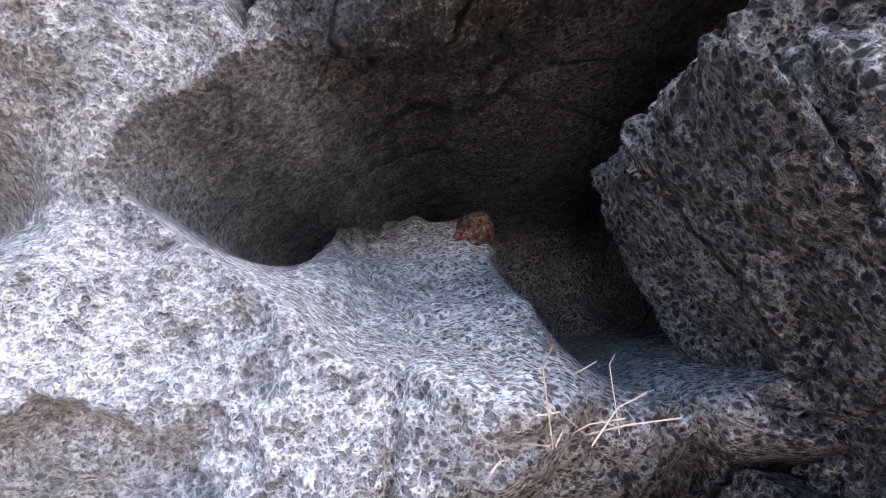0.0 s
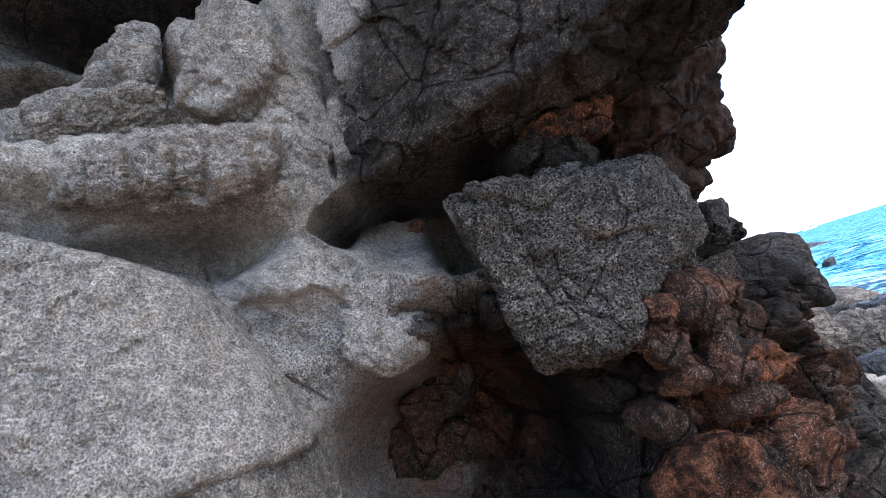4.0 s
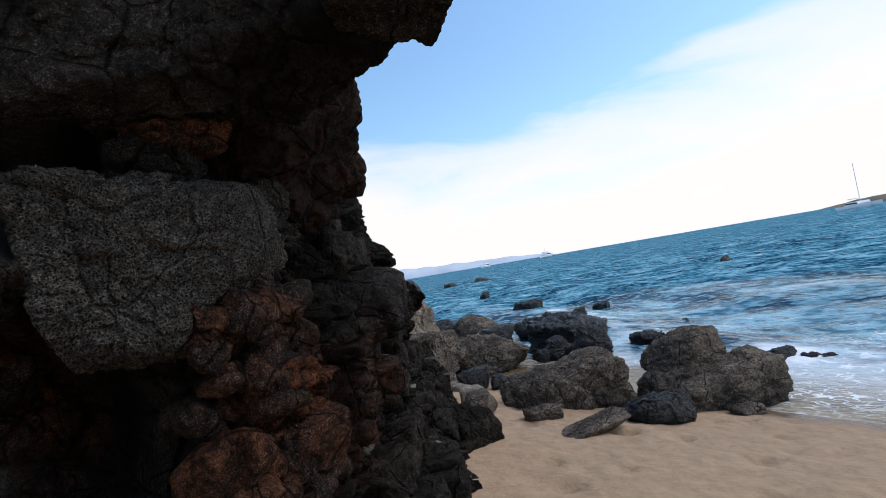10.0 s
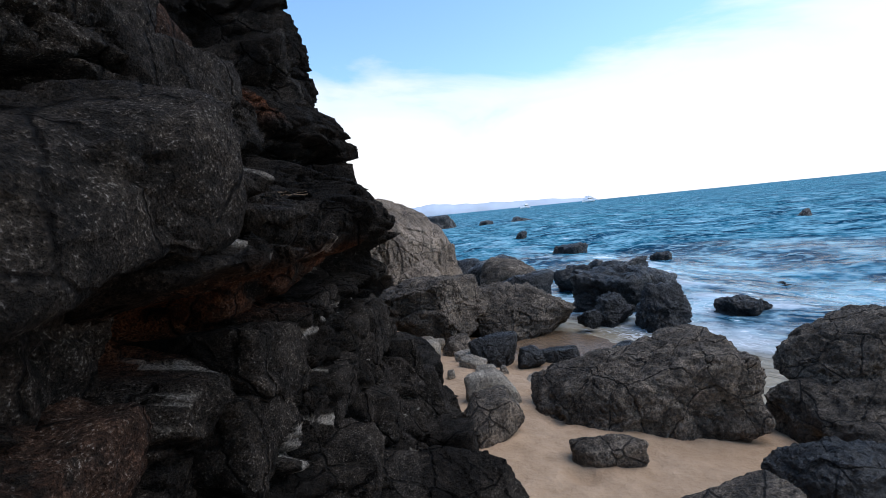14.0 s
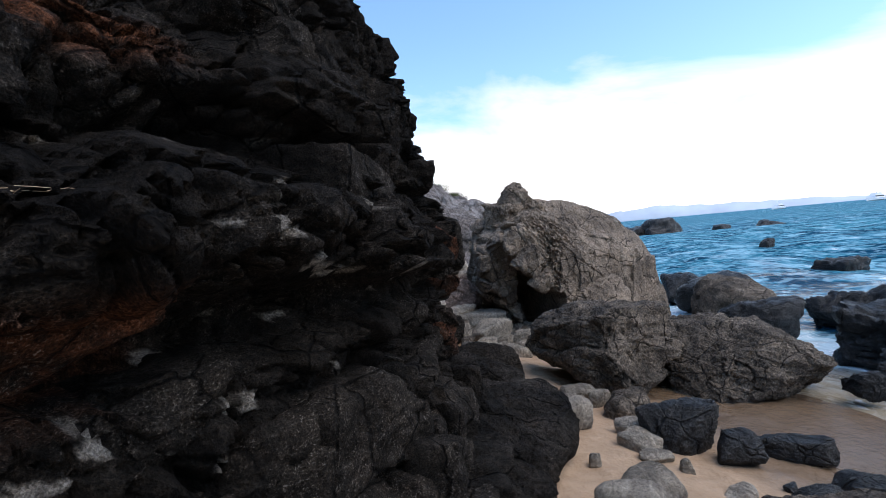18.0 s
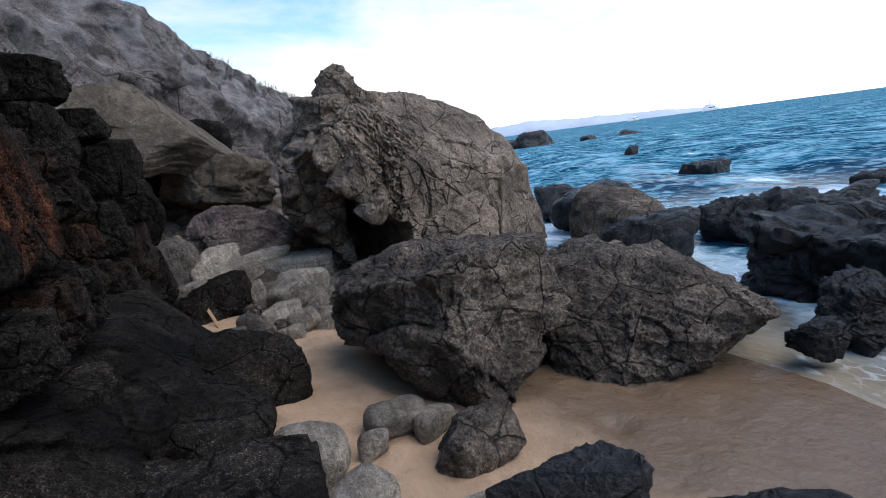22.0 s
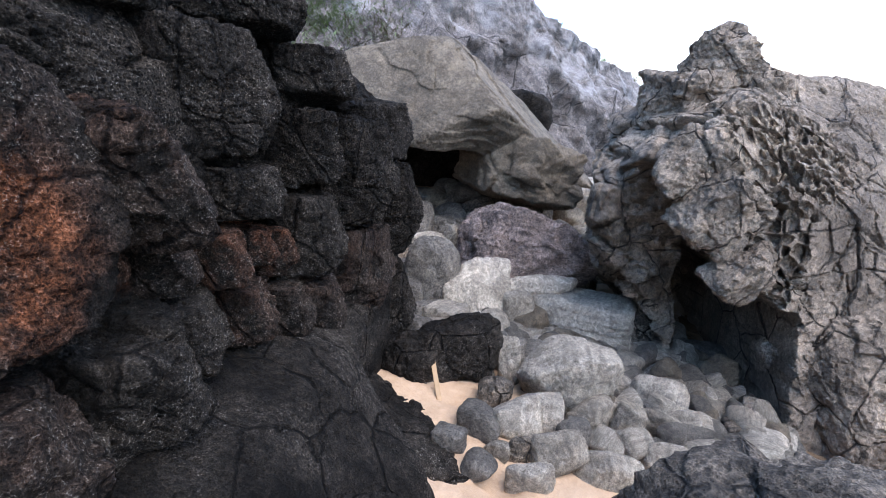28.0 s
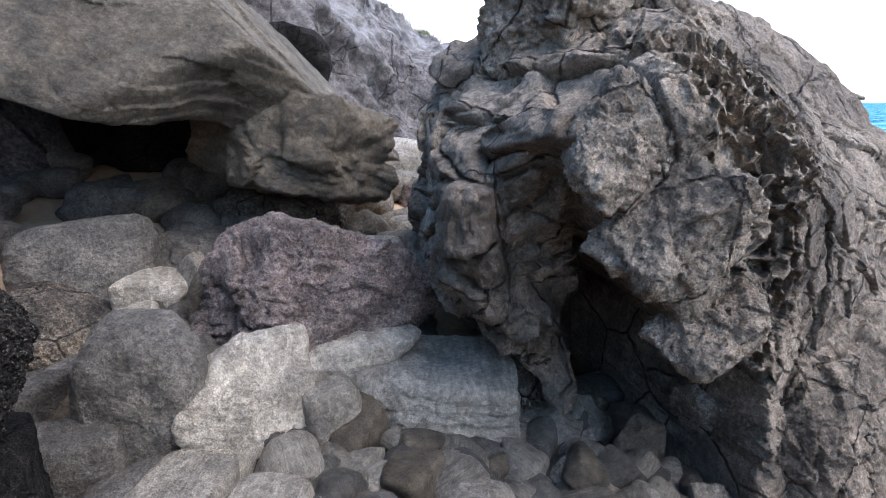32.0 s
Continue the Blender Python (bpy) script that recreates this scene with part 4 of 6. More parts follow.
chunk(ledge_wall, "apron_rock", 760, (8.00, 8.62, 0.48), (0.72, 0.66, 0.52), (0, 0, 15), 5, (0.0, 0.0), cuts=5, soft=6, craggy=0.03, label="rounded black rock speckled white")
chunk(ledge_wall, "apron_rock", 761, (7.86, 8.02, 0.46), (0.62, 0.95, 0.60), (0, 14, -8), 5, (0.0, 0.0), cuts=6, soft=9, craggy=0.04)
chunk(ledge_wall, "apron_rock", 763, (7.78, 9.56, 0.34), (0.80, 0.90, 0.40), (0, 12, 20), 5, (0.0, 0.0), cuts=3, soft=4, craggy=0.03)
chunk(ledge_wall, "apron_rock", 765, (7.72, 10.10, 0.46), (0.50, 0.55, 0.40), (0, 6, 30), 5, (0.0, 0.0), cuts=6, soft=9, craggy=0.05)
chunk(ledge_wall, "apron_rock", 762, (7.80, 6.98, 0.46), (0.80, 1.30, 0.58), (0, 16, -6), 5, (0.0, 0.0), cuts=6, soft=9, craggy=0.04)
# the broad porous face with orange rust, over a dark gap
chunk(ledge_wall, "porous_face", 790, (7.25, 8.00, 1.60), None, (0, 0, 94), 6, None, planes=[(0.02, -1, 0.06, 0.29), (1, -0.12, 0.05, 0.47), (-1, -0.1, 0, 0.52), (0.1, -0.12, 1, 0.30), (0, -0.12, -1, 0.29), (0, 1, 0, 0.3), (0.6, -0.6, 0.5, 0.46), (-0.5, -0.7, 0.5, 0.5), (0.6, -0.7, -0.3, 0.48)], soft=20, rough=0.05, craggy=0.022, pit=0.008, pores=0.75, rust=lambda p: 1.35 * dome(p[:, 0] + 0.08 * fbm(p, 5.0, 3, 5), p[:, 2] + 0.06 * fbm(p, 6.0, 3, 6), 0.15, -0.08, 0.14, 0.18, 3) + 1.25 * dome(p[:, 0] + 0.08 * fbm(p, 5.0, 3, 7), p[:, 2] + 0.06 * fbm(p, 6.0, 3, 8), -0.24, -0.04, 0.15, 0.19, 3) + 0.45 * dome(p[:, 0], p[:, 2], -0.1, 0.1, 0.4, 0.16, 2), label="black porous face stained with orange rust")
for k, (y, z, w, h) in enumerate(((7.72, 1.12, 0.42, 0.24), (8.12, 1.13, 0.40, 0.30), (8.48, 1.12, 0.34, 0.30), (8.52, 1.62, 0.30, 0.34), (7.95, 0.86, 0.5, 0.14))):
    chunk(ledge_wall, "lava_block", 791 + k, (7.36 + 0.05 * (z < 1.0), y, z), None, (0, 0, 93), 5, (0.0, 0.12 * (k % 2)), planes=[(0.03, -1, 0.05, 0.22), (1, -0.1, 0, w / 2), (-1, -0.1, 0.05, w / 2), (0, -0.1, 1, h / 2), (0.05, -0.15, -1, h / 2), (0, 1, 0, 0.3), (0.6, -0.6, 0.4, w * 0.52), (-0.6, -0.6, -0.3, w * 0.52)], soft=16, rough=0.07, craggy=0.03, pores=0.6)
# squared blocks of the cliff's end, along a line from its start: from, to, bottom, top, out, pores, red
END, ALONG, OUT = np.array((7.49, 9.16)), np.array((0.1605, 0.987)), np.array((0.987, -0.1605))
for k, (s0, s1, z0, z1, out, ves, rd) in enumerate((
        (-0.84, -0.50, 1.69, 1.97, 0.00, 0.7, 0.0), (-0.50, 0.03, 1.65, 2.05, 0.02, 0.7, 0.0), (0.04, 0.43, 1.865, 2.07, 0.03, 0.6, 0.0), (0.04, 0.30, 1.54, 1.835, 0.05, 1.0, 0.0), (0.31, 0.84, 1.33, 1.83, 0.06, 1.0, 0.0),
        (0.46, 1.24, 1.62, 1.93, -0.03, 1.0, 0.0), (-0.30, 0.22, 2.06, 2.30, -0.02, 0.7, 0.0), (-0.90, -0.30, 2.00, 2.24, -0.06, 0.7, 0.0), (-0.34, 0.02, 1.45, 1.645, 0.01, 0.7, 0.0), (0.02, 0.36, 1.18, 1.53, 0.03, 0.5, 0.0), (0.36, 1.04, 0.86, 1.33, -0.03, 0.5, 0.1),
        (-0.36, -0.20, 1.24, 1.45, -0.02, 0.3, 0.5), (-0.20, -0.04, 1.27, 1.44, -0.03, 0.3, 0.75), (-0.06, 0.10, 1.20, 1.42, -0.05, 0.3, 0.55), (-0.80, -0.58, 1.34, 1.49, -0.03, 0.3, 0.5), (-0.58, -0.37, 1.26, 1.48, -0.03, 0.5, 0.15),
        (-0.58, -0.28, 1.02, 1.27, 0.0, 0.5, 0.0), (-0.28, -0.06, 1.02, 1.25, -0.01, 0.5, 0.25), (-0.06, 0.18, 0.96, 1.20, -0.02, 0.5, 0.1), (-0.92, -0.60, 1.02, 1.33, -0.01, 0.5, 0.0), (0.12, 0.40, 0.86, 1.16, 0.0, 0.4, 0.1), (0.86, 1.22, 1.10, 1.62, 0.02, 1.0, 0.0), (1.04, 1.36, 1.0, 1.55, -0.10, 0.6, 0.0), (0.90, 1.26, 0.45, 1.10, -0.03, 0.4, 0.0))):
    x, y = END + ALONG * (s0 + s1) / 2 + OUT * (out - 0.22)
    w, h = (s1 - s0) / 2 - 0.006, (z1 - z0) / 2 - 0.006
    r = np.random.RandomState(700 + k)
    t = r.uniform(-0.10, 0.10, 8)
    chunk(ledge_wall, "lava_block", 700 + k, (x, y, (z0 + z1) / 2), None, (0, 0, 80.8 + 4 * t[0] * 10), 6 if ves > 0.65 else 5, (0.0, rd), planes=[(1, t[1], t[2], w), (-1, -0.05, t[3], w), (t[4], -1, 0.06 + t[5], 0.26), (t[6], -0.06, 1, h), (t[7], -0.06, -1, h), (0, 1, 0, 0.3), (0.6, -0.7, 0.35, 0.88 * math.hypot(w * 0.7, 0.22)), (-0.6, -0.7, -0.3, 0.90 * math.hypot(w * 0.7, 0.22)), (0.5, -0.7, -0.5, 0.92 * math.hypot(w * 0.6, 0.24))], soft=30, rough=0.05, craggy=0.020, pit=0.009 * ves, pores=ves)


# ---- hillside and land behind ----
HILL = np.array([(-4.0, 11.5), (2.0, 14.0), (7.0, 17.0), (11.5, 21.5), (16.0, 26.0), (24.0, 36.0)])
hs = np.r_[0, np.cumsum(np.hypot(*np.diff(HILL, axis=0).T))]
hu = np.linspace(0, hs[-1], 560)
hx, hy = np.interp(hu, hs, HILL[:, 0]), np.interp(hu, hs, HILL[:, 1])
htop = np.interp(hu, hs, [7.6, 7.0, 5.95, 4.25, 2.6, 1.2])
rows = 150
hv = np.linspace(0, 1, rows)
U, V = np.repeat(hu, rows), np.tile(hv, len(hu))
X, Y, T = np.repeat(hx, rows), np.repeat(hy, rows), np.repeat(htop, rows)
rise = np.minimum(V / 0.62, 1)
backw = np.maximum(V - 0.62, 0) / 0.38
Z = -0.3 + rise ** 0.9 * (T + 0.3) + backw * 0.9
p = np.stack([X, Y, Z], 1)
lean = rise * 2.2 + backw * 14.0
lean = lean - 0.9 * fbm(p, 0.45, 4, 71) - 0.45 * ridged(p * (1, 1, 0.6), 0.9, 4, 72) - 0.13 * ridged(p * (1, 1, 0.5), 2.6, 4, 73) - 0.10 * ridged(p, 7.0, 3, 78)
nx, ny = -0.64, 0.77
p[:, 0] += nx * lean
p[:, 1] += ny * lean
p[:, 2] += (0.22 * fbm(p, 0.7, 4, 74)) * step(V, 0.3, 0.6)
shards = step(fbm(p * (1, 1, 0.35), 4.5, 4, 79), -0.10, 0.06)
crust = (0.35 + 0.65 * shards) * step(rise + 0.25 * fbm(p, 0.5, 4, 75), 0.58, 0.74) * (0.30 + 0.70 * step(fbm(p * (1, 1, 0.6), 1.6, 5, 76), -0.12, 0.16))
tagged(new("hillside", mesh_of("hillside", p, grid_faces(len(hu), rows)[:, ::-1], ASH, pale=np.clip(crust, 0, 1), red=np.zeros(len(p)))), "steep grey hillside with a white weathered crust", "hillside", kind="structure")

# the land between cliff and hill
lx, ly = np.meshgrid(np.linspace(-8, 8.2, 90), np.linspace(3.2, 18, 90), indexing="ij")
lp = np.stack([lx.ravel(), ly.ravel()], 1)
edge = np.minimum(step(lp[:, 1] - np.interp(lp[:, 0], [-8, 4.5, 5.5, 7.4, 8.2], [3.6, 3.9, 4.8, 7.5, 30]), 0.35, 1.3), step(lp[:, 0] * 0 + 7.1 - lp[:, 0], 0.0, 0.8))
rim = 6.6 - 0.2 * (lp[:, 1] - 9.4) + 1.3 * step(lp[:, 1], 12.9, 13.7)
edge = edge * np.where(lp[:, 1] > 9.4, step(lp[:, 0], rim, rim - 1.2), 1)
lz = -0.4 + edge * (2.45 + 0.11 * np.clip(6 - lp[:, 0], 0, 12) + 0.08 * np.clip(lp[:, 1] - 5, 0, 12)) + 0.15 * fbm(np.c_[lp, 0 * lp[:, 0]], 0.9, 4, 77)
tagged(new("upland", mesh_of("upland", np.c_[lp, lz], grid_faces(90, 90), ASH, pale=np.zeros(len(lp)), red=np.zeros(len(lp)))), "dark stony slope above the cliff", "hillside", kind="structure")


# ---- boulders ----
COUNT = [0]


def rock(name, label, x, y, w, h, mat=None, deep=0.8, turn=None, level=3, group="", tilt=(0, 0), sink=0.22, lift=0.0, cat="", **kw):
    """A stone that rests in the ground; w, h: its width and height above the sand."""
    COUNT[0] += 1
    seed = kw.pop("seed", 500 + COUNT[0])
    r = np.random.RandomState(seed)
    tall = h / (1 - sink)
    if mat in (PALE, GREY):
        kw.setdefault("craggy", 0.010)
    p, f = stone(seed, (w * 1.06, w * deep, tall), level, **kw)
    z = float(beach(np.array([x]), np.array([y]))[0]) + lift + tall * (0.5 - sink)
    ob = part(name, mesh_of(name, p, f, mat or BOULDER, pale=np.zeros(len(p)), red=np.zeros(len(p)), pores=np.full(len(p), 0.6)), m=pose(x, y, z, tilt[0], tilt[1], r.uniform(-25, 25) if turn is None else turn))
    return tagged(ob, label, cat or ("boulder" if w > 0.35 else "stone"), group)


G = "rocks on the beach"
rock("boulder", "long flat brown-grey slab boulder with cracks on sand", 8.76, 5.16, 1.36, 0.43, BOULDER, 0.62, -38, 6, G, (0, -10), seed=31, cuts=6, soft=9, rough=0.08)
rock("boulder", "large humped dark boulder with a pale ledge on sand", 9.98, 3.98, 1.35, 0.55, BOULDER, 0.75, -30, 5, G, seed=32, cuts=6, layered=0.008)
rock("boulder", "dark hump lying on the large beach boulder", 9.98, 4.20, 0.85, 0.42, BOULDER, 0.75, -30, 5, G, lift=0.42, seed=33)
rock("boulder", "low rounded black boulder on sand", 8.62, 3.92, 0.70, 0.26, WET, 0.75, -40, 5, G, seed=34, soft=5)
rock("flat_stone", "flat grey stone slab lying on sand", 7.78, 4.08, 0.60, 0.11, BOULDER, 0.55, -28, 5, G, (0, -6), seed=36, soft=20, craggy=0.02)
rock("stone", "small dark stone half buried in sand", 7.90, 4.80, 0.40, 0.15, BOULDER, 0.6, -35, 4, G)
rock("stone", "small brown stone in the sand", 9.50, 3.44, 0.32, 0.11, BOULDER, 0.7, None, 4, G)
rock("boulder", "angular grey boulder at the cliff foot", 7.66, 5.48, 0.44, 0.24, BOULDER, 0.8, 0, 4, G, soft=18)
rock("boulder", "speckled black boulder at the cliff foot", 6.86, 4.72, 0.42, 0.32, LAVA, 0.9, 0, 5, G, grain=0.05)
rock("stone", "grey stone on sand", 8.08, 5.97, 0.42, 0.22, PALE, 0.6, -30, 4, G)
rock("boulder", "rounded dark stone beside the slab", 8.88, 5.66, 0.45, 0.22, WET, 0.8, None, 4, G)
d, fc = ball(6)
nrm = np.array([(-0.62, -0.78, -0.05), (0.55, -0.80, 0.20), (0.05, 0.1, 1), (-0.45, -0.1, 0.9), (-0.62, -0.2, -0.75), (0.75, -0.1, -0.65), (1, 0, 0.2), (-1, 0, 0.35), (0, 1, 0), (0, 0, -1)])
nrm = nrm / np.linalg.norm(nrm, axis=1)[:, None]
p = d * hewn(d, nrm, [0.42, 0.40, 0.43, 0.46, 0.44, 0.50, 0.60, 0.62, 0.42, 0.52], 34)[:, None]
p = p + d * (0.05 * fbm(p, 2.4, 3, 141) + crag(p, 142, 0.07, 6))[:, None]
p = p * (1.10, 1.0, 0.86)
tagged(part("boulder", mesh_of("boulder", p, fc, BOULDER), m=pose(9.30, 8.42, 0.62, 0, 0, -20)), "heart-shaped rough grey boulder in the sand", "boulder", G)
rock("boulder", "broad layered brown-black boulder at the water", 10.68, 8.20, 1.50, 0.63, BOULDER, 0.72, -16, 6, G, (0, 4), seed=42, cuts=7, soft=14, rough=0.10, grain=0.06, layered=0.014)
rock("boulder", "dark three-cornered boulder on sand", 9.00, 6.98, 0.43, 0.29, WET, 0.8, 10, 5, G, seed=43, soft=16)
rock("stone", "smooth pale grey stone on sand", 8.37, 7.31, 0.34, 0.22, PALE, 0.75, None, 4, G, seed=44, cuts=3, soft=4)
rock("stone", "smooth grey stone on sand", 8.31, 7.64, 0.30, 0.26, PALE, 0.8, None, 4, G, cuts=3, soft=4)
rock("stone", "grey stone against the heart-shaped boulder", 8.96, 7.58, 0.42, 0.20, BOULDER, 0.6, 10, 4, G)
rock("stone", "smooth oval grey stone", 8.71, 7.90, 0.28, 0.14, PALE, 0.7, None, 4, G, cuts=2, soft=4)
rock("stone", "smooth oval grey stone", 8.88, 7.82, 0.24, 0.14, PALE, 0.5, 30, 4, G, cuts=2, soft=4)
rock("stone", "small grey stone on sand", 8.55, 7.76, 0.13, 0.12, PALE, 0.7, None, 3, G)
rock("stone", "grey stone sunk in sand", 8.74, 7.13, 0.21, 0.13, PALE, 0.8, None, 4, G, soft=5)
rock("stone", "flat grey stone sunk in sand", 8.70, 6.93, 0.29, 0.11, PALE, 0.7, 20, 4, G, soft=14)
rock("stone", "flat grey stone sunk in sand", 8.67, 6.74, 0.21, 0.07, PALE, 0.7, None, 4, G, soft=14)
rock("stone", "dark wet stone on sand", 9.25, 6.70, 0.28, 0.20, WET, 0.8, None, 4, G)
rock("stone", "long dark wet stone on sand", 9.70, 6.72, 0.52, 0.14, WET, 0.35, -38, 4, G, soft=16)
rock("stone", "small dark wet stone on sand", 9.36, 6.93, 0.14, 0.07, WET, 0.6, None, 3, G)
rock("stone", "wedge-shaped black stone on wet sand", 9.62, 6.10, 0.55, 0.16, WET, 0.45, -32, 4, G, soft=18)
rock("stone", "dark wet stone in the wash", 10.40, 6.38, 0.44, 0.14, WET, 0.8, None, 4, G)
rock("stone", "angular black wet stone", 9.68, 5.82, 0.34, 0.20, WET, 0.8, None, 4, G)
rock("stone", "dark wet stone in the wash", 10.80, 5.88, 0.50, 0.20, WET, 0.8, None, 4, G)
rock("boulder", "smooth rounded grey stone", 9.05, 5.94, 0.36, 0.24, WET, 0.9, None, 4, G, soft=5)
rock("stone", "smooth pale grey stone on sand", 8.36, 6.34, 0.34, 0.12, PALE, 0.8, None, 4, G, cuts=3, soft=5)
rock("stone", "pointed grey stone on sand", 8.88, 6.26, 0.24, 0.06, PALE, 0.6, 30, 4, G, soft=16)
rock("pebble", "small brown pebble on sand", 9.27, 6.34, 0.09, 0.04, WET, 0.7, None, 3, G)
rock("pebble", "upright small grey pebble", 8.76, 6.56, 0.08, 0.10, PALE, 0.7, None, 3, G)
rock("pebble", "small grey pebble on sand", 8.22, 6.67, 0.08, 0.08, PALE, 0.7, None, 3, G)
rock("stone", "small dark stone at the cliff foot", 8.20, 7.20, 0.10, 0.08, LAVA, 0.7, None, 3, G)
# black rocks in the wash and the sea
S = "black rocks in the surf"
for k, (x, y, w, h) in enumerate(((14.4, 9.7, 1.5, 0.85), (13.3, 8.1, 1.9, 0.85), (13.9, 8.5, 1.5, 0.8), (12.0, 6.85, 0.85, 0.6), (11.85, 7.5, 0.6, 0.32))):
    rock("surf_rock", "wet black lava rock with surf round it", x, y, w * 0.95, h * 0.66 + 0.05, WET, 0.8, None, 5, S, cuts=9, soft=16, rough=0.16, grain=0.08, craggy=0.10, lift=0.22, sink=0.35)
for k, (x, y, w, h) in enumerate(((15.0, 9.9, 0.95, 0.7), (14.8, 10.6, 1.0, 0.5), (13.2, 6.25, 0.72, 0.34), (12.1, 3.4, 0.45, 0.18), (11.95, 3.85, 0.58, 0.24), (15.8, 6.7, 0.55, 0.32), (11.2, 7.45, 0.24, 0.13))):
    rock("surf_rock", "wet black lava rock in the water", x, y, w, h * 0.75 + 0.05, WET, 0.8, None, 5, S, cuts=8, soft=14, rough=0.14, grain=0.08, craggy=0.10, lift=0.22 if x > 13 else 0.15, sink=0.35)
rock("boulder", "rounded brown boulder behind the layered one", 12.9, 11.0, 1.20, 0.78, BOULDER, 0.9, None, 4, S, lift=0.25, soft=6)
rock("boulder", "dark wet boulder in the channel", 12.5, 9.9, 1.0, 0.52, WET, 0.8, None, 4, S, lift=0.2)
rock("boulder", "flat wet stone in the channel", 11.6, 10.0, 0.60, 0.40, BOULDER, 0.8, None, 4, S, lift=0.15)
rock("boulder", "black rock beside the great boulder", 14.0, 13.4, 0.9, 0.62, WET, 0.9, None, 4, S, lift=0.35)
rock("boulder", "black rock beside the great boulder", 13.8, 12.1, 1.4, 0.66, WET, 0.8, None, 4, S, lift=0.35)
rock("boulder", "flat brown stone at the channel", 11.2, 9.55, 0.42, 0.22, BOULDER, 0.8, None, 4, S, lift=0.05)
for x, y, w, h in ((19.8, 14.9, 1.2, 0.3), (26.4, 24.2, 0.8, 0.33), (33.7, 12.2, 1.0, 0.42), (43.0, 55.5, 6.0, 1.7), (39.5, 56.5, 5.0, 1.4), (47.3, 51.6, 2.4, 0.5), (51.0, 49.0, 3.9, 0.6), (18.6, 10.7, 0.7, 0.2)):
    d = float(beach(np.array([x]), np.array([y]))[0])
    p, f = stone(int(x * 7), (w, w * 0.7, (h + 0.35) * 1.9), 4, cuts=8, soft=14, rough=0.14, grain=0.07)
    tagged(part("sea_rock", mesh_of("sea_rock", p, f, WET, pale=np.zeros(len(p)), red=np.zeros(len(p))), m=pose(x, y, -0.35, 0, 0, 20)), "low black rock out in the sea", "rock", "rocks out at sea")

# the great boulder
d, fc = faced(7, (-0.5, -1.0, 0.15), 0.62)
nrm = np.array([(-1, 0.2, 0.05), (-0.76, -0.65, 0.1), (-0.8, -0.1, -0.6), (-0.25, -0.97, 0), (0.38, -0.92, 0.05), (0.30, 0.0, 0.95), (0.35, -0.62, 0.70), (0.55, -0.45, 0.70), (-0.6, -0.2, 0.77), (0.97, -0.2, 0.1), (0, 1, 0.1), (0, 0, -1), (0.7, 0.4, 0.6), (-0.5, 0.7, 0.5)])
nrm = nrm / np.linalg.norm(nrm, axis=1)[:, None]
p = d * hewn(d, nrm, [1.46, 1.68, 1.33, 1.34, 0.90, 1.08, 0.85, 1.15, 1.42, 1.62, 1.5, 1.3, 1.3, 1.4], 26)[:, None]
away = p / np.linalg.norm(p, axis=1)[:, None]
bent = p + 0.05 * np.stack([fbm(p, 2.0, 2, 64), fbm(p, 2.0, 2, 65), fbm(p, 2.0, 2, 66)], 1)
face = step(p[:, 0] + 0.06 * fbm(p, 3.0, 2, 59), -0.60, -0.46)
bulge = 0.13 * fbm(p, 0.9, 3, 61) + (0.03 + 0.06 * (1 - face)) * ridged(p, 1.9, 4, 62) + 0.02 * ridged(p, 9.0, 3, 63)
# craggy beds on the shaded flank
f1, f2, who = cells(bent * (1, 1, 1.7), 3.0, 67)
bulge += (1 - face) * (0.13 * (who - 0.5) - 0.05 * np.clip(1 - (f2 - f1) / 0.08, 0, 1) + 0.025 * ridged(p * (1, 1, 2.2), 4.0, 4, 60))
# joints that split the sunny face into polygons, large and small
f1, f2, who = cells(bent, 3.1, 70)
bulge += face * (0.06 * (who - 0.5) - 0.022 * np.clip(1 - (f2 - f1) / 0.035, 0, 1))
f1, f2, who = cells(bent, 6.6, 73)
bulge += face * (0.025 * (who - 0.5) - 0.010 * np.clip(1 - (f2 - f1) / 0.05, 0, 1))
# honeycombed band along the edge between the two
band = np.exp(-((p[:, 0] + 0.74 + 0.08 * p[:, 2]) / 0.19) ** 4) * step(p[:, 2], -1.0, -0.8) * step(p[:, 2], 1.05, 0.80)
band = np.maximum(band, 0.9 * np.exp(-(((p[:, 0] + 0.62) / 0.36) ** 2 + ((p[:, 2] - 0.66) / 0.26) ** 2) ** 2))
f1, f2, who = cells(p + 0.02 * np.stack([fbm(p, 9.0, 2, 54), fbm(p, 9.0, 2, 55), fbm(p, 9.0, 2, 56)], 1), 13.0, 68)
bulge = bulge + band * (0.03 - (0.045 + 0.075 * who) * step(f2 - f1, 0.05, 0.17))
p = p + away * bulge[:, None]
# the hanging brow and the cave under it
brow = np.interp(p[:, 0], [-1.6, -1.25, -0.68, -0.5], [0.72, 0.52, -0.20, -0.24]) + 0.06 * fbm(p, 3.0, 3, 69)
under = step(brow - p[:, 2], 0.0, 0.10) * step(p[:, 0], -0.52, -0.60) * step(p[:, 1], 0.3, -0.3)
hole = step(p[:, 0] + 0.04 * fbm(p, 4.0, 2, 58), -1.04, -0.90) * step(p[:, 2] + 0.7 * (p[:, 0] + 0.9), 0.10, -0.06)
p[:, 1] += under * (np.interp(p[:, 0], [-1.6, -1.25, -0.9, -0.62], [0.10, 0.34, 0.55, 0.80]) + 1.1 * hole + 0.16 * ridged(p, 3.0, 4, 57))
GREAT = lava("grey brown weathered rock", (0.130, 0.099, 0.074), (0.35, 0.272, 0.204), pore=34.0, depth=0.008, pores=0.22, contrast=0.65, crack=2.4)
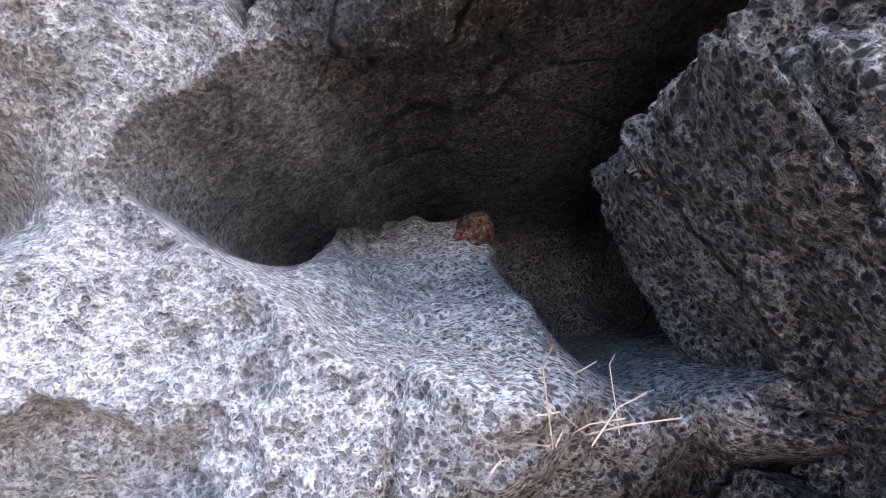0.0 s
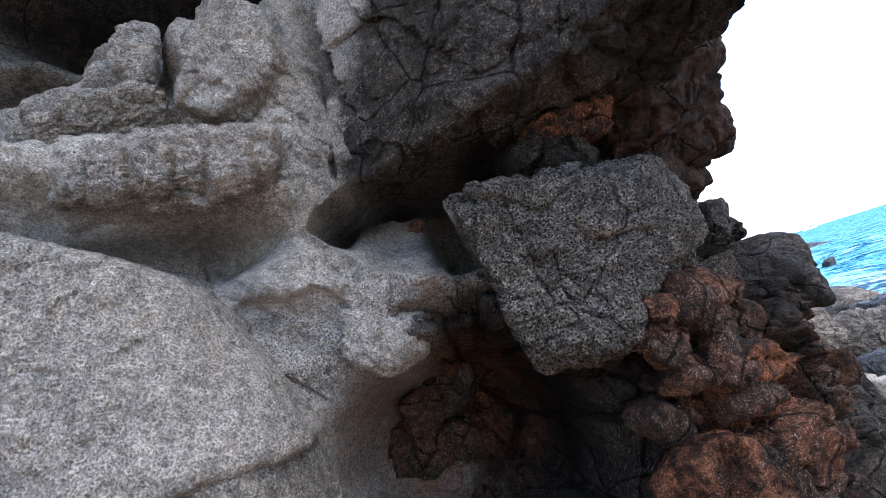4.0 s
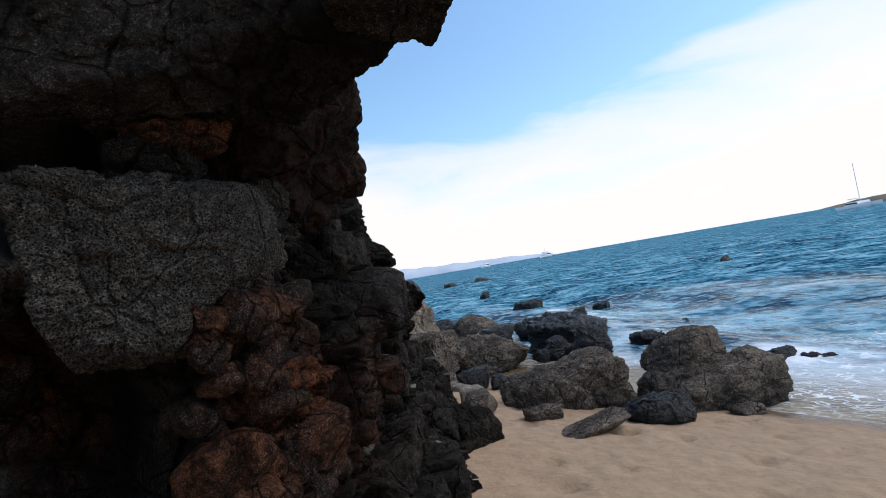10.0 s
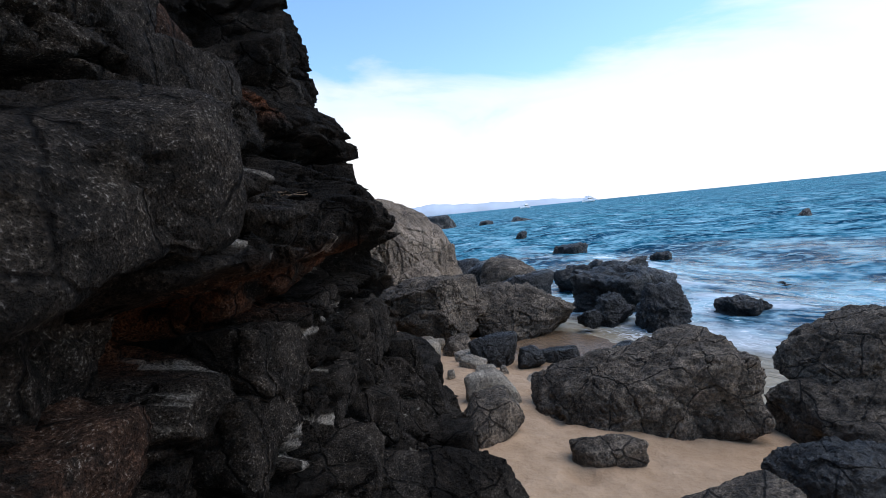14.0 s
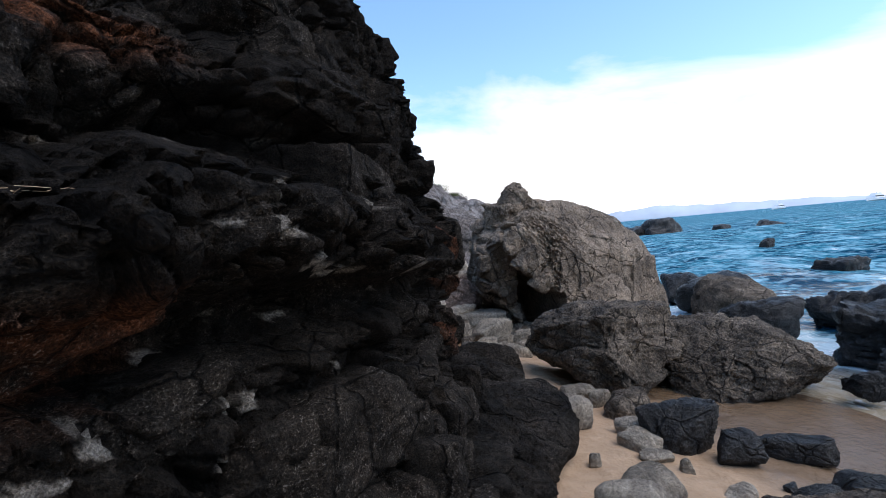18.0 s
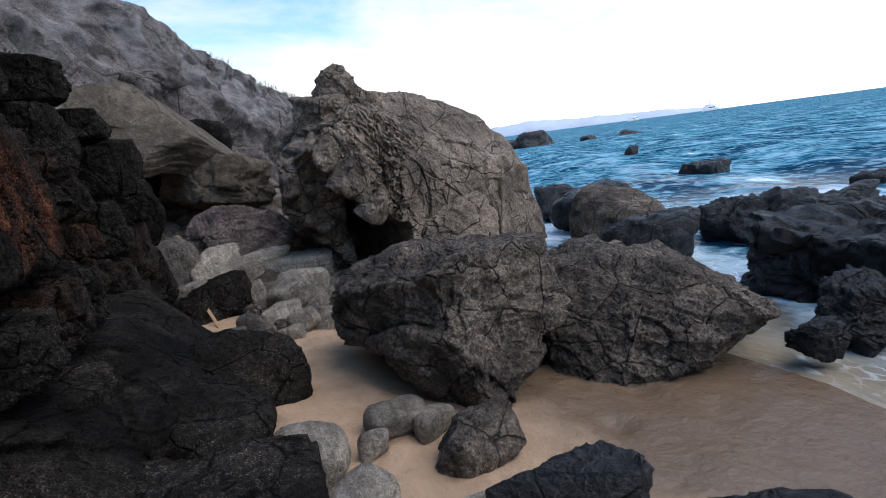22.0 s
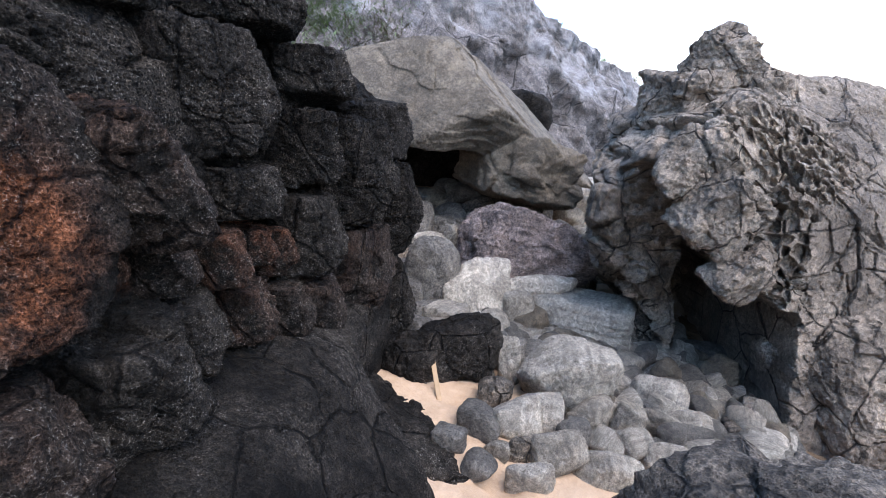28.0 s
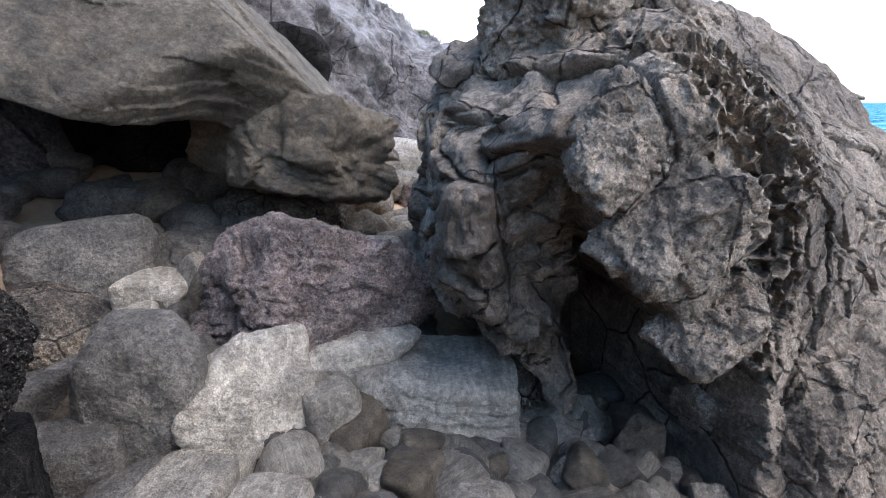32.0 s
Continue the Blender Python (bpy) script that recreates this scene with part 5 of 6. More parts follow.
great = tagged(part("great_boulder", mesh_of("great_boulder", p, fc, GREAT), m=pose(10.35, 11.6, 1.1)), "huge cracked grey-brown boulder with honeycomb weathering", "boulder")
for k, (x, y, z, w, h) in enumerate(((-0.82, -0.18, 1.24, 0.52, 0.50), (-0.95, -0.15, 1.02, 0.62, 0.46), (-0.62, -0.10, 1.00, 0.70, 0.44), (-0.2, -0.1, 1.02, 0.28, 0.2), (0.15, 0.2, 0.98, 0.3, 0.2), (0.45, 0.55, 0.90, 0.24, 0.2))):
    q, f = stone(81 + k, (w, w * 0.9, h), 5, cuts=8, soft=14, rough=0.16, grain=0.09, craggy=0.08)
    part("crest", mesh_of("crest", q, f, GREAT), great, "", pose(x, y, z, 0, 0, 20 * k))
q, f = stone(84, (1.15, 0.80, 1.15), 6, cuts=7, soft=8, rough=0.08, craggy=0.03)
part("foot", mesh_of("foot", q, f, GREAT), great, "rounded bulge low on the face", pose(-0.08, -0.93, -0.62, 8, 0, 22))
for k, (x, y, z, size, turn) in enumerate(((0.86, -0.62, -0.42, (0.30, 0.22, 0.85), (-6, 16, 20)), (1.18, -0.42, -0.35, (0.36, 0.26, 0.95), (-4, 8, 30)))):
    q, f = stone(94 + k, size, 5, cuts=6, soft=20, rough=0.06, craggy=0.03)
    part("flake", mesh_of("flake", q, f, GREAT), great, "split slab leaning on the boulder", pose(x, y, z, *turn))
for k, (x, y, z, w, h) in enumerate(((-1.20, -1.05, 0.56, 0.28, 0.36), (-1.02, -1.14, 0.30, 0.30, 0.40), (-0.84, -1.20, 0.02, 0.26, 0.36))):
    q, f = stone(86 + k * 7, (w, w, h), 5, cuts=6, soft=9, rough=0.14, grain=0.09, craggy=0.07)
    part("nose", mesh_of("nose", q, f, GREAT), great, "", pose(x, y, z, 20, 30, 30))
q, f = stone(88, (0.09, 0.07, 0.04), 3)
spot = p[np.argmin((p[:, 0] - 0.95) ** 2 + (p[:, 2] - 0.72) ** 2 + (p[:, 1] > 0) * 9)]
part("light_patch", mesh_of("light_patch", q, f, PALE), great, "pale spot", pose(*spot))

# brown slab leaning over the hollow
d, fc = faced(6, (0.2, -1.0, 0.1), 0.6)
nrm = np.array([(-0.34, 0.10, -1.0), (0.04, -0.84, 0.54), (0.70, -0.1, 0.70), (-0.2, 0.15, 0.95), (-1, 0, 0), (0.1, 1, 0), (0.80, -0.55, -0.2), (0.3, 0.2, 0.9), (0.42, -0.75, -0.50), (0.25, -0.60, 0.76), (-0.1, -0.97, 0.1)])
nrm = nrm / np.linalg.norm(nrm, axis=1)[:, None]
p = d * hewn(d, nrm, [0.36, 0.70, 0.50, 0.50, 1.9, 1.3, 1.22, 0.60, 1.00, 0.66, 1.02], 60)[:, None]
away = p / np.linalg.norm(p, axis=1)[:, None]
lay = p @ np.array([0.30, -0.50, 0.80])
sheets = lay * 11 + 0.9 * fbm(p, 1.3, 3, 94)
f1, f2, who = cells(np.c_[p[:, :2] * 1.3, np.floor(sheets) * 1.0], 1.0, 91)
p = p + away * (0.05 * fbm(p, 1.2, 3, 92) + 0.022 * ridged(p, 3.0, 4, 93) + 0.038 * (who - 0.5) + 0.006 * (sheets - np.floor(sheets)) - 0.010 * np.clip(1 - (f2 - f1) / 0.03, 0, 1) + 0.006 * ridged(p, 12.0, 3, 95))[:, None]
p[:, 2] += 0.16 * step(p[:, 2], -0.18, -0.34) * step(p[:, 1], -1.0, -0.55) * step(p[:, 0], 0.75, 0.3)
tagged(part("overhanging_slab", mesh_of("overhanging_slab", p, fc, BROWN), m=pose(7.3, 12.9, 2.15)), "brown layered slab leaning over a dark hollow", "boulder")
q, f = stone(96, (0.95, 1.3, 0.62), 5, cuts=6, soft=18, rough=0.08, craggy=0.06)
tagged(part("boulder", mesh_of("boulder", q, f, BROWN), m=pose(8.05, 12.75, 1.45, 0, 12, 25)), "angular brown boulder under the overhanging slab", "boulder")
# the hollow's shade is put into the black lava of its back rock
q, f = stone(97, (3.6, 1.2, 2.2), 5, cuts=6, soft=12, rough=0.08, craggy=0.06)
tagged(part("boulder", mesh_of("boulder", q, f, LAVA), m=pose(6.5, 14.6, 1.3, 0, 0, 12)), "rock closing the hollow behind, black for its shade", "boulder")

# ---- rubble in the gap ----
R = "stones in the gap"
rock("boulder", "reddish purple slab lying on pale rock", 8.28, 11.66, 1.16, 0.66, PURPLE, 0.62, 4, 6, R, (-14, 12), lift=-0.06, seed=149, cuts=9, soft=10, rough=0.14)
rock("boulder", "pale honeycombed layered bedrock", 8.30, 11.38, 0.75, 0.26, PALE, 0.6, 8, 5, R, seed=142, cuts=4, layered=0.01)
rock("boulder", "smooth pale layered bedrock", 8.62, 11.20, 0.92, 0.24, PALE, 0.6, -12, 5, R, seed=143, cuts=4, layered=0.012)
rock("boulder", "large rounded dark grey stone", 7.62, 11.02, 0.46, 0.60, GREY, 0.9, 0, 5, R, lift=-0.10, seed=144, cuts=2, soft=4, craggy=0.012)
rock("boulder", "pale pyramid-shaped stone with rough foot", 7.97, 10.98, 0.46, 0.50, PALE, 0.7, 10, 5, R, lift=-0.08, seed=145, cuts=8, soft=18)
rock("stone", "smooth rounded pale grey stone", 8.26, 11.00, 0.24, 0.26, PALE, 0.8, None, 4, R, cuts=2, soft=4, craggy=0.01)
rock("stone", "upright narrow pale stone", 8.79, 11.86, 0.13, 0.34, PALE, 0.8, 0, 4, R, lift=0.12, soft=14)
rock("stone", "dark squared stone with white specks", 9.08, 11.12, 0.30, 0.24, BOULDER, 0.8, 15, 5, R, (10, 8), lift=0.06, seed=146, soft=20)
rock("stone", "grey stone under the dark squared one", 9.20, 11.05, 0.28, 0.14, PALE, 0.8, None, 4, R)
rock("boulder", "pale grey boulder with small pits on sand", 8.58, 10.12, 0.52, 0.34, PALE, 0.75, 5, 5, R, seed=147, soft=12)
rock("stone", "tall narrow grey stone on edge", 8.27, 10.18, 0.13, 0.30, PALE, 0.8, 10, 4, R, (0, -8))
rock("stone", "flat grey stone", 8.39, 10.70, 0.22, 0.10, PALE, 0.7, None, 4, R) ["label"] = "flat grey stone among the rubble"
rock("boulder", "dark grey rounded boulder by the cliff", 7.97, 10.16, 0.46, 0.34, LAVA, 0.8, 15, 5, R, seed=148, soft=7)
rock("stone", "dark rounded stone on sand", 8.22, 9.88, 0.18, 0.19, BOULDER, 0.9, None, 4, R, soft=4)
rock("stone", "pitted grey stone in the rubble", 8.76, 10.52, 0.30, 0.20, PALE, 0.8, None, 4, R)
rock("stone", "smooth pale stone in the rubble", 8.95, 10.45, 0.22, 0.12, PALE, 0.7, 15, 4, R, soft=5)
rock("stone", "smooth rounded pale stone", 9.11, 10.27, 0.30, 0.22, PALE, 0.8, None, 4, R, cuts=3, soft=4, craggy=0.01)
rock("stone", "grey and white striped stone", 8.87, 9.90, 0.13, 0.22, PALE, 0.8, None, 4, R, (0, 10), soft=12)
rock("stone", "round grey stone with a rusty side", 9.02, 10.05, 0.16, 0.15, BOULDER, 0.9, None, 4, R, soft=4)
rock("stone", "smooth grey stone on edge", 9.18, 10.07, 0.19, 0.22, PALE, 0.8, None, 4, R, soft=4)
rock("stone", "grey stone with dark streaks", 8.70, 9.92, 0.22, 0.18, PALE, 0.7, 20, 4, R)
rock("stone", "layered grey slab on sand", 8.56, 9.55, 0.27, 0.19, PALE, 0.6, 30, 4, R, layered=0.015)
rock("stone", "dark thin slab on edge in sand", 8.36, 9.50, 0.11, 0.14, BOULDER, 0.5, 40, 4, R)
rock("stone", "mottled grey stone on sand", 8.76, 9.57, 0.30, 0.13, PALE, 0.6, 5, 4, R)
rock("stone", "grey stone leaning in the rubble", 9.03, 9.73, 0.18, 0.18, PALE, 0.6, None, 4, R, (0, 15))
rock("stone", "brown ribbed stone by the great boulder", 9.60, 10.80, 0.22, 0.26, BROWN, 0.7, 20, 4, R, (0, -18), soft=18)
rock("stone", "white speckled small stone", 9.46, 10.98, 0.14, 0.10, PALE, 0.8, None, 4, R)
rock("stone", "flat brown stone by the great boulder", 9.59, 11.22, 0.28, 0.12, BROWN, 0.7, None, 4, R)
rock("stone", "grey stone by the great boulder", 9.72, 10.48, 0.15, 0.18, PALE, 0.8, None, 4, R)
rock("stone", "grey slab stone in the rubble", 9.55, 10.19, 0.20, 0.15, BOULDER, 0.7, None, 4, R)
rock("stone", "upright pale splinter of stone", 9.68, 10.08, 0.07, 0.18, PALE, 0.6, None, 3, R, (0, 8))
rock("stone", "pitted grey stone on sand", 9.55, 9.78, 0.26, 0.22, PALE, 0.8, None, 4, R)
rock("stone", "pale grey stone on sand", 9.11, 9.60, 0.18, 0.16, PALE, 0.8, None, 4, R)
rock("stone", "smooth grey stone on sand", 9.29, 9.66, 0.22, 0.16, PALE, 0.8, None, 4, R, soft=5)
# the one at 7.36, 11.22 is GREY to carry the hollow's shade
for k, (x, y, w, h, mat) in enumerate(((8.18, 9.62, 0.20, 0.14, GREY), (8.34, 9.72, 0.24, 0.17, PALE), (8.46, 9.82, 0.20, 0.16, PALE), (8.20, 9.34, 0.15, 0.10, GREY), (8.42, 9.36, 0.17, 0.10, PALE), (8.06, 9.44, 0.13, 0.09, GREY), (8.60, 9.74, 0.18, 0.13, GREY), (8.28, 9.50, 0.12, 0.08, PALE),
        (7.42, 10.82, 0.34, 0.24, GREY), (7.36, 11.22, 0.36, 0.26, GREY), (7.62, 10.66, 0.26, 0.18, GREY), (7.84, 10.62, 0.30, 0.20, PALE), (8.06, 10.56, 0.26, 0.18, PALE), (8.24, 10.46, 0.22, 0.15, GREY), (7.16, 11.06, 0.30, 0.22, GREY), (7.70, 10.42, 0.22, 0.16, GREY),
        (8.86, 12.62, 0.42, 0.28, PALE), (8.62, 12.30, 0.46, 0.30, PALE), (9.02, 12.95, 0.44, 0.26, PALE), (8.60, 12.95, 0.40, 0.26, GREY), (8.98, 12.28, 0.34, 0.24, PALE), (8.82, 13.98, 0.46, 0.28, PALE), (8.52, 14.12, 0.40, 0.26, PALE), (9.10, 14.10, 0.40, 0.26, PALE))):
    rock("stone", "worn pale grey stone wedged in the gap" if mat is PALE else "worn dark grey stone wedged in the gap", x, y, w, h, mat, 0.8, None, 4, R, cuts=3 + k % 4, soft=5 + 3 * (k % 3))
# in the hollow and behind
# slab shade is put into this stone's darker grey
rock("boulder", "big smooth grey stone in the hollow", 7.05, 12.10, 0.60, 0.38, GREY, 0.7, 0, 5, R, seed=151, cuts=3, soft=5)
rock("boulder", "grey boulder beside the cliff end", 7.15, 11.40, 0.42, 0.34, BOULDER, 0.9, 0, 5, R, seed=152, soft=6)
rock("stone", "grey stone in the hollow", 7.37, 11.62, 0.25, 0.19, PALE, 0.8, None, 4, R)
rock("stone", "dark red rounded stone", 7.62, 11.50, 0.21, 0.16, PURPLE, 0.8, None, 4, R, soft=4)
rock("stone", "flat grey stone in the hollow", 7.42, 11.40, 0.32, 0.11, PALE, 0.6, 0, 4, R)
rock("stone", "streaked grey stone on edge", 7.56, 12.00, 0.20, 0.30, PALE, 0.8, None, 4, R, (0, 20))
rock("stone", "smooth tan egg-shaped stone", 7.72, 11.84, 0.28, 0.26, BROWN, 0.8, 0, 4, R, (0, 25), cuts=1, soft=4, craggy=0.008)
rock("stone", "grey rounded stone in the hollow", 7.38, 11.90, 0.34, 0.20, PALE, 0.8, None, 4, R)
rock("stone", "grey flat stone in the hollow", 6.95, 11.80, 0.30, 0.15, BOULDER, 0.8, None, 4, R)
rock("stone", "brown angular stone in the hollow", 7.10, 13.00, 0.44, 0.28, BROWN, 0.8, None, 4, R)
rock("boulder", "wedge-shaped grey boulder below the slab", 8.05, 12.95, 0.84, 0.44, BOULDER, 0.7, -10, 5, R, seed=153, soft=16)
rock("boulder", "long flat pale boulder in the gap", 8.68, 13.60, 0.56, 0.26, PALE, 0.6, 0, 4, R, soft=5)
rock("boulder", "pale rounded boulder in the gap", 8.97, 14.45, 0.46, 0.36, PALE, 0.8, None, 4, R, soft=5)
rock("stone", "pale rounded stone in the gap", 8.64, 14.60, 0.28, 0.22, PALE, 0.8, None, 4, R)
rock("boulder", "long flat pale stone in the gap", 8.88, 13.22, 0.52, 0.20, PALE, 0.6, 5, 4, R, soft=5)
rock("stone", "reddish flat stone in the gap", 9.20, 13.88, 0.34, 0.25, PURPLE, 0.7, None, 4, R)
rock("stone", "greenish yellow mossy stone", 7.40, 11.05, 0.25, 0.18, BROWN, 0.8, None, 4, R)
rock("stone", "flat grey stone by the pyramid-shaped one", 8.34, 10.80, 0.22, 0.11, PALE, 0.7, None, 4, R)
rock("stone", "grey stone near the squared one", 9.15, 10.90, 0.20, 0.17, PALE, 0.8, None, 4, R)
rock("stone", "small grey stone in the rubble", 9.20, 10.72, 0.16, 0.15, PALE, 0.8, None, 4, R)
# stones added in dark grey so that the hollow looks deep in shade
rng = np.random.RandomState(78)
for k in range(46):
    x, y, w = rng.uniform(6.2, 8.3), rng.uniform(12.3, 14.4), rng.uniform(0.22, 0.5)
    rock("stone", "dark grey stone in the shaded hollow", x, y, w, w * 0.55, GREY, 0.8, None, 3, "stones in the hollow", soft=6)
rng = np.random.RandomState(77)
for k in range(22):
    x, y = rng.uniform(8.7, 11.4), rng.uniform(14.2, 20.0)
    x = x * 0.55 + 0.45 * np.interp(y, [14, 20], [9.0, 11.2])
    w = rng.uniform(0.3, 0.9)
    rock("boulder", "pale grey boulder far up the gap", x, y, w, w * rng.uniform(0.35, 0.6), PALE, 0.8, None, 3, "pale boulders up the gap", soft=7)
PEBBLES, BIG = [[mesh_of("pebble", *stone(900 + k, (1.0, 0.8, 0.62), lv, cuts=(4, 7, 9)[k % 3], soft=(5, 8, 13)[k % 3], rough=0.09, craggy=0.012), (PALE, GREY, PALE, BROWN, PALE, GREY)[k % 6]) for k in range(12)] for lv in (2, 3)]
def in_gap(k):
    """A place among the rubble: in front of the great boulder, on the way up the gap, or in the hollow."""
    kind = k % 5
    if kind < 2:
        return 8.55 + 1.2 * rng.uniform() + rng.normal(0, 0.10), 9.95 + rng.uniform(0, 1.5)
    if kind == 2:
        return rng.uniform(7.75, 9.2), rng.uniform(10.40, 12.4)
    if kind == 4:
        return rng.uniform(7.65, 8.75), rng.uniform(10.20, 11.15)
    return rng.uniform(6.9, 8.0), rng.uniform(11.3, 12.9)


def joined(name, label, cat, pieces, mat):
    """Many small stones as one mesh: what is left past those that can be counted."""
    v, f, n = [], [], 0
    for me, m in pieces:
        co = np.empty(len(me.vertices) * 3)
        me.vertices.foreach_get("co", co)
        idx = np.empty(len(me.loops), np.int32)
        me.loops.foreach_get("vertex_index", idx)
        m = np.array(m)
        v.append(co.reshape(-1, 3) @ m[:3, :3].T + m[:3, 3])
        f.append(idx.reshape(-1, 3) + n)
        n += len(me.vertices)
    tagged(new(name, mesh_of(name, np.vstack(v), np.vstack(f), mat)), label, cat, kind="stuff")


spare, crumbs = [], []
for k in range(380):
    heap = k >= 270
    x, y = (rng.uniform(8.45, 9.75), rng.uniform(9.75, 11.1)) if heap else in_gap(k)
    w = rng.uniform(0.09, 0.22) if heap else rng.uniform(0.13, 0.31)
    up = 0.10 * min(1.0, max(0.0, (x - 8.5) * 1.2)) * rng.uniform(0.4, 1.0) if heap else 0.0
    lean = 35 if heap else 20
    m = pose(x, y, float(beach(np.array([x]), np.array([y]))[0]) + w * 0.19 + up, rng.uniform(-lean, lean), rng.uniform(-lean, lean), rng.uniform(0, 360)) @ Matrix.Diagonal((w, w, w * rng.uniform(0.75, 1.25), 1))
    me = BIG[rng.randint(12)]
    if y > 11.2:
        spare.append((me, m))
    else:
        tagged(part("worn_stone", me, m=m), "worn grey stone wedged among the rubble", "stone", "worn stones in the gap")
for k in range(380):
    x, y = in_gap(k)
    w = rng.uniform(0.05, 0.12)
    m = pose(x, y, float(beach(np.array([x]), np.array([y]))[0]) + w * 0.2, rng.uniform(-25, 25), rng.uniform(-25, 25), rng.uniform(0, 360)) @ Matrix.Diagonal((w, w, w, 1))
    me = PEBBLES[rng.randint(12)]
    if y > 11.2:
        crumbs.append((me, m))
    else:
        tagged(part("pebble", me, m=m), "rounded grey pebble among the rubble stones", "pebble", "pebbles in the gap")
joined("rubble", "grey stones filling the gap and the hollow", "rubble", spare, GREY)
joined("small_rubble", "small grey stones between the boulders", "rubble", crumbs, PALE)

# a paint stirrer left standing against the stones
bm = bmesh.new()
bmesh.ops.create_cube(bm, size=1.0)
bmesh.ops.scale(bm, vec=(0.026, 0.006, 0.36), verts=bm.verts)
bmesh.ops.bevel(bm, geom=bm.edges[:], offset=0.0015, segments=1, affect="EDGES")
me = bpy.data.meshes.new("wooden_stick")
bm.to_mesh(me)
bm.free()
me.materials.append(WOOD)
tagged(part("wooden_stick", me, m=Matrix.Translation((7.94, 9.80, 0.46)) @ Vector((-0.09, 0.17, 0.20)).to_track_quat("Z", "Y").to_matrix().to_4x4()), "thin pale wooden stick stuck among dark stones", "stick")


# ---- boats, headland and far land ----
def loft(name, sections, mat, parent=None, label="", m=None):
    """A closed body through rings of points, lengthwise."""
    rings, n = [np.asarray(r, float) for r in sections], len(sections[0])
    v = np.vstack(rings)
    f = [(a * n + b, a * n + (b + 1) % n, (a + 1) * n + (b + 1) % n, (a + 1) * n + b) for a in range(len(rings) - 1) for b in range(n)]
    ob = part(name, mesh_of(name, v, f, mat, False), parent, label, m)
    return ob


def hull(length, beam, height, n=9):
    out = []
    for k in range(n):
        t = k / (n - 1)
        w = beam / 2 * max(0.04, 1 - max(0, (t - 0.45) / 0.55) ** 2.2) * (0.85 + 0.15 * min(1, t * 4))
        top = height * (1 + 0.35 * t * t)
        x = (t - 0.5) * length
        out.append([(x, -w, top), (x, -w * 0.9, height * 0.35), (x, -w * 0.25, -0.3), (x, w * 0.25, -0.3), (x, w * 0.9, height * 0.35), (x, w, top)])
    return out


def box_rings(x0, x1, y, z0, z1, slope=0.3):
    return [[(x0, -y, z0), (x0, y, z0), (x0 + slope, y, z1), (x0 + slope, -y, z1)], [(x1, -y, z0), (x1, y, z0), (x1 - slope, y, z1), (x1 - slope, -y, z1)]]


def capped(name, rings, mat, parent, label=""):
    first, last = np.mean(rings[0], 0), np.mean(rings[-1], 0)
    n = len(rings[0])
    return loft(name, [[tuple(first)] * n, *rings, [tuple(last)] * n], mat, parent, label)


def yacht(x, y, turn, size):
    e = tagged(new("motor_yacht"), "white two-decked motor yacht on the horizon", "boat", "boats")
    e.matrix_basis = pose(x, y, 0, 0, 0, turn) @ Matrix.Scale(size, 4)
    capped("hull", hull(22, 5.5, 1.9), HULL, e)
    capped("cabin", box_rings(-8, 4.5, 2.2, 1.9, 4.0, 0.9), HULL, e)
    capped("window_band", box_rings(-7.6, 4.0, 2.26, 2.7, 3.4, 0.3), GLASSY, e, "dark window band")
    capped("upper_deck", box_rings(-6, 1.5, 1.9, 4.0, 5.3, 0.8), HULL, e)
    capped("mast", box_rings(-2.6, -2.3, 0.15, 5.3, 8.0, 0.05), HULL, e)
    return e


yacht(405.0, 399.0, 200, 1.0)
yacht(449.0, 346.0, 195, 1.25)
cat = tagged(new("sailing_catamaran"), "white catamaran with a bare mast at anchor", "boat", "boats")
cat.matrix_basis = pose(259.0, 40.5, 0, 0, 0, 235) @ Matrix.Scale(0.9, 4)
for side in (-3, 3):
    h = capped("hull", hull(16, 1.6, 1.6), HULL, cat)
    h.matrix_basis = pose(0, side, 0)
capped("cabin", box_rings(-4, 3, 3.2, 1.5, 3.0, 0.8), HULL, cat)
capped("window_band", box_rings(-3.5, 2.6, 3.28, 2.0, 2.6, 0.3), GLASSY, cat, "dark window band")
capped("mast", box_rings(0.9, 1.1, 0.1, 3.0, 20.0, 0.02), HULL, cat)
capped("boom", box_rings(-5, 1.0, 0.12, 4.2, 4.5, 0.05), HULL, cat)


def far_ridge(name, a, b, peak, mat, seed, label, depth=60.0, n=160):
    t = np.linspace(0, 1, n)
    rows = 14
    T, V = np.repeat(t, rows), np.tile(np.linspace(0, 1, rows), n)
    ax, ay = np.interp(T, [0, 1], [a[0], b[0]]), np.interp(T, [0, 1], [a[1], b[1]])
    d = np.array([b[0] - a[0], b[1] - a[1]])
    d = d / np.linalg.norm(d)
    h = np.interp(T, np.linspace(0, 1, len(peak)), peak)
    p = np.stack([ax, ay, 0 * ax], 1)
    h = h * (1 + 0.30 * fbm(p, 8.0 / np.hypot(b[0] - a[0], b[1] - a[1]), 4, seed))
    p[:, 0] += d[1] * (1 - V) * -depth * 0.0 + -d[1] * V * depth
    p[:, 1] += d[0] * V * depth
    p[:, 2] = -2 + (h + 2) * np.minimum(1, V * 2.5) ** 0.7
    return tagged(new(name, mesh_of(name, p, grid_faces(n, rows)[:, ::-1], mat)), label, "land", kind="structure")


far_ridge("headland", (500.0, 84.0), (701.0, -71.0), [1.5, 5, 7, 8, 9, 11, 15, 18], SCRUB, 5, "low brown rocky headland across the bay", 30.0)
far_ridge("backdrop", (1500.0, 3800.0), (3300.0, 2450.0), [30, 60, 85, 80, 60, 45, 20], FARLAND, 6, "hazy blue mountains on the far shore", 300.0)


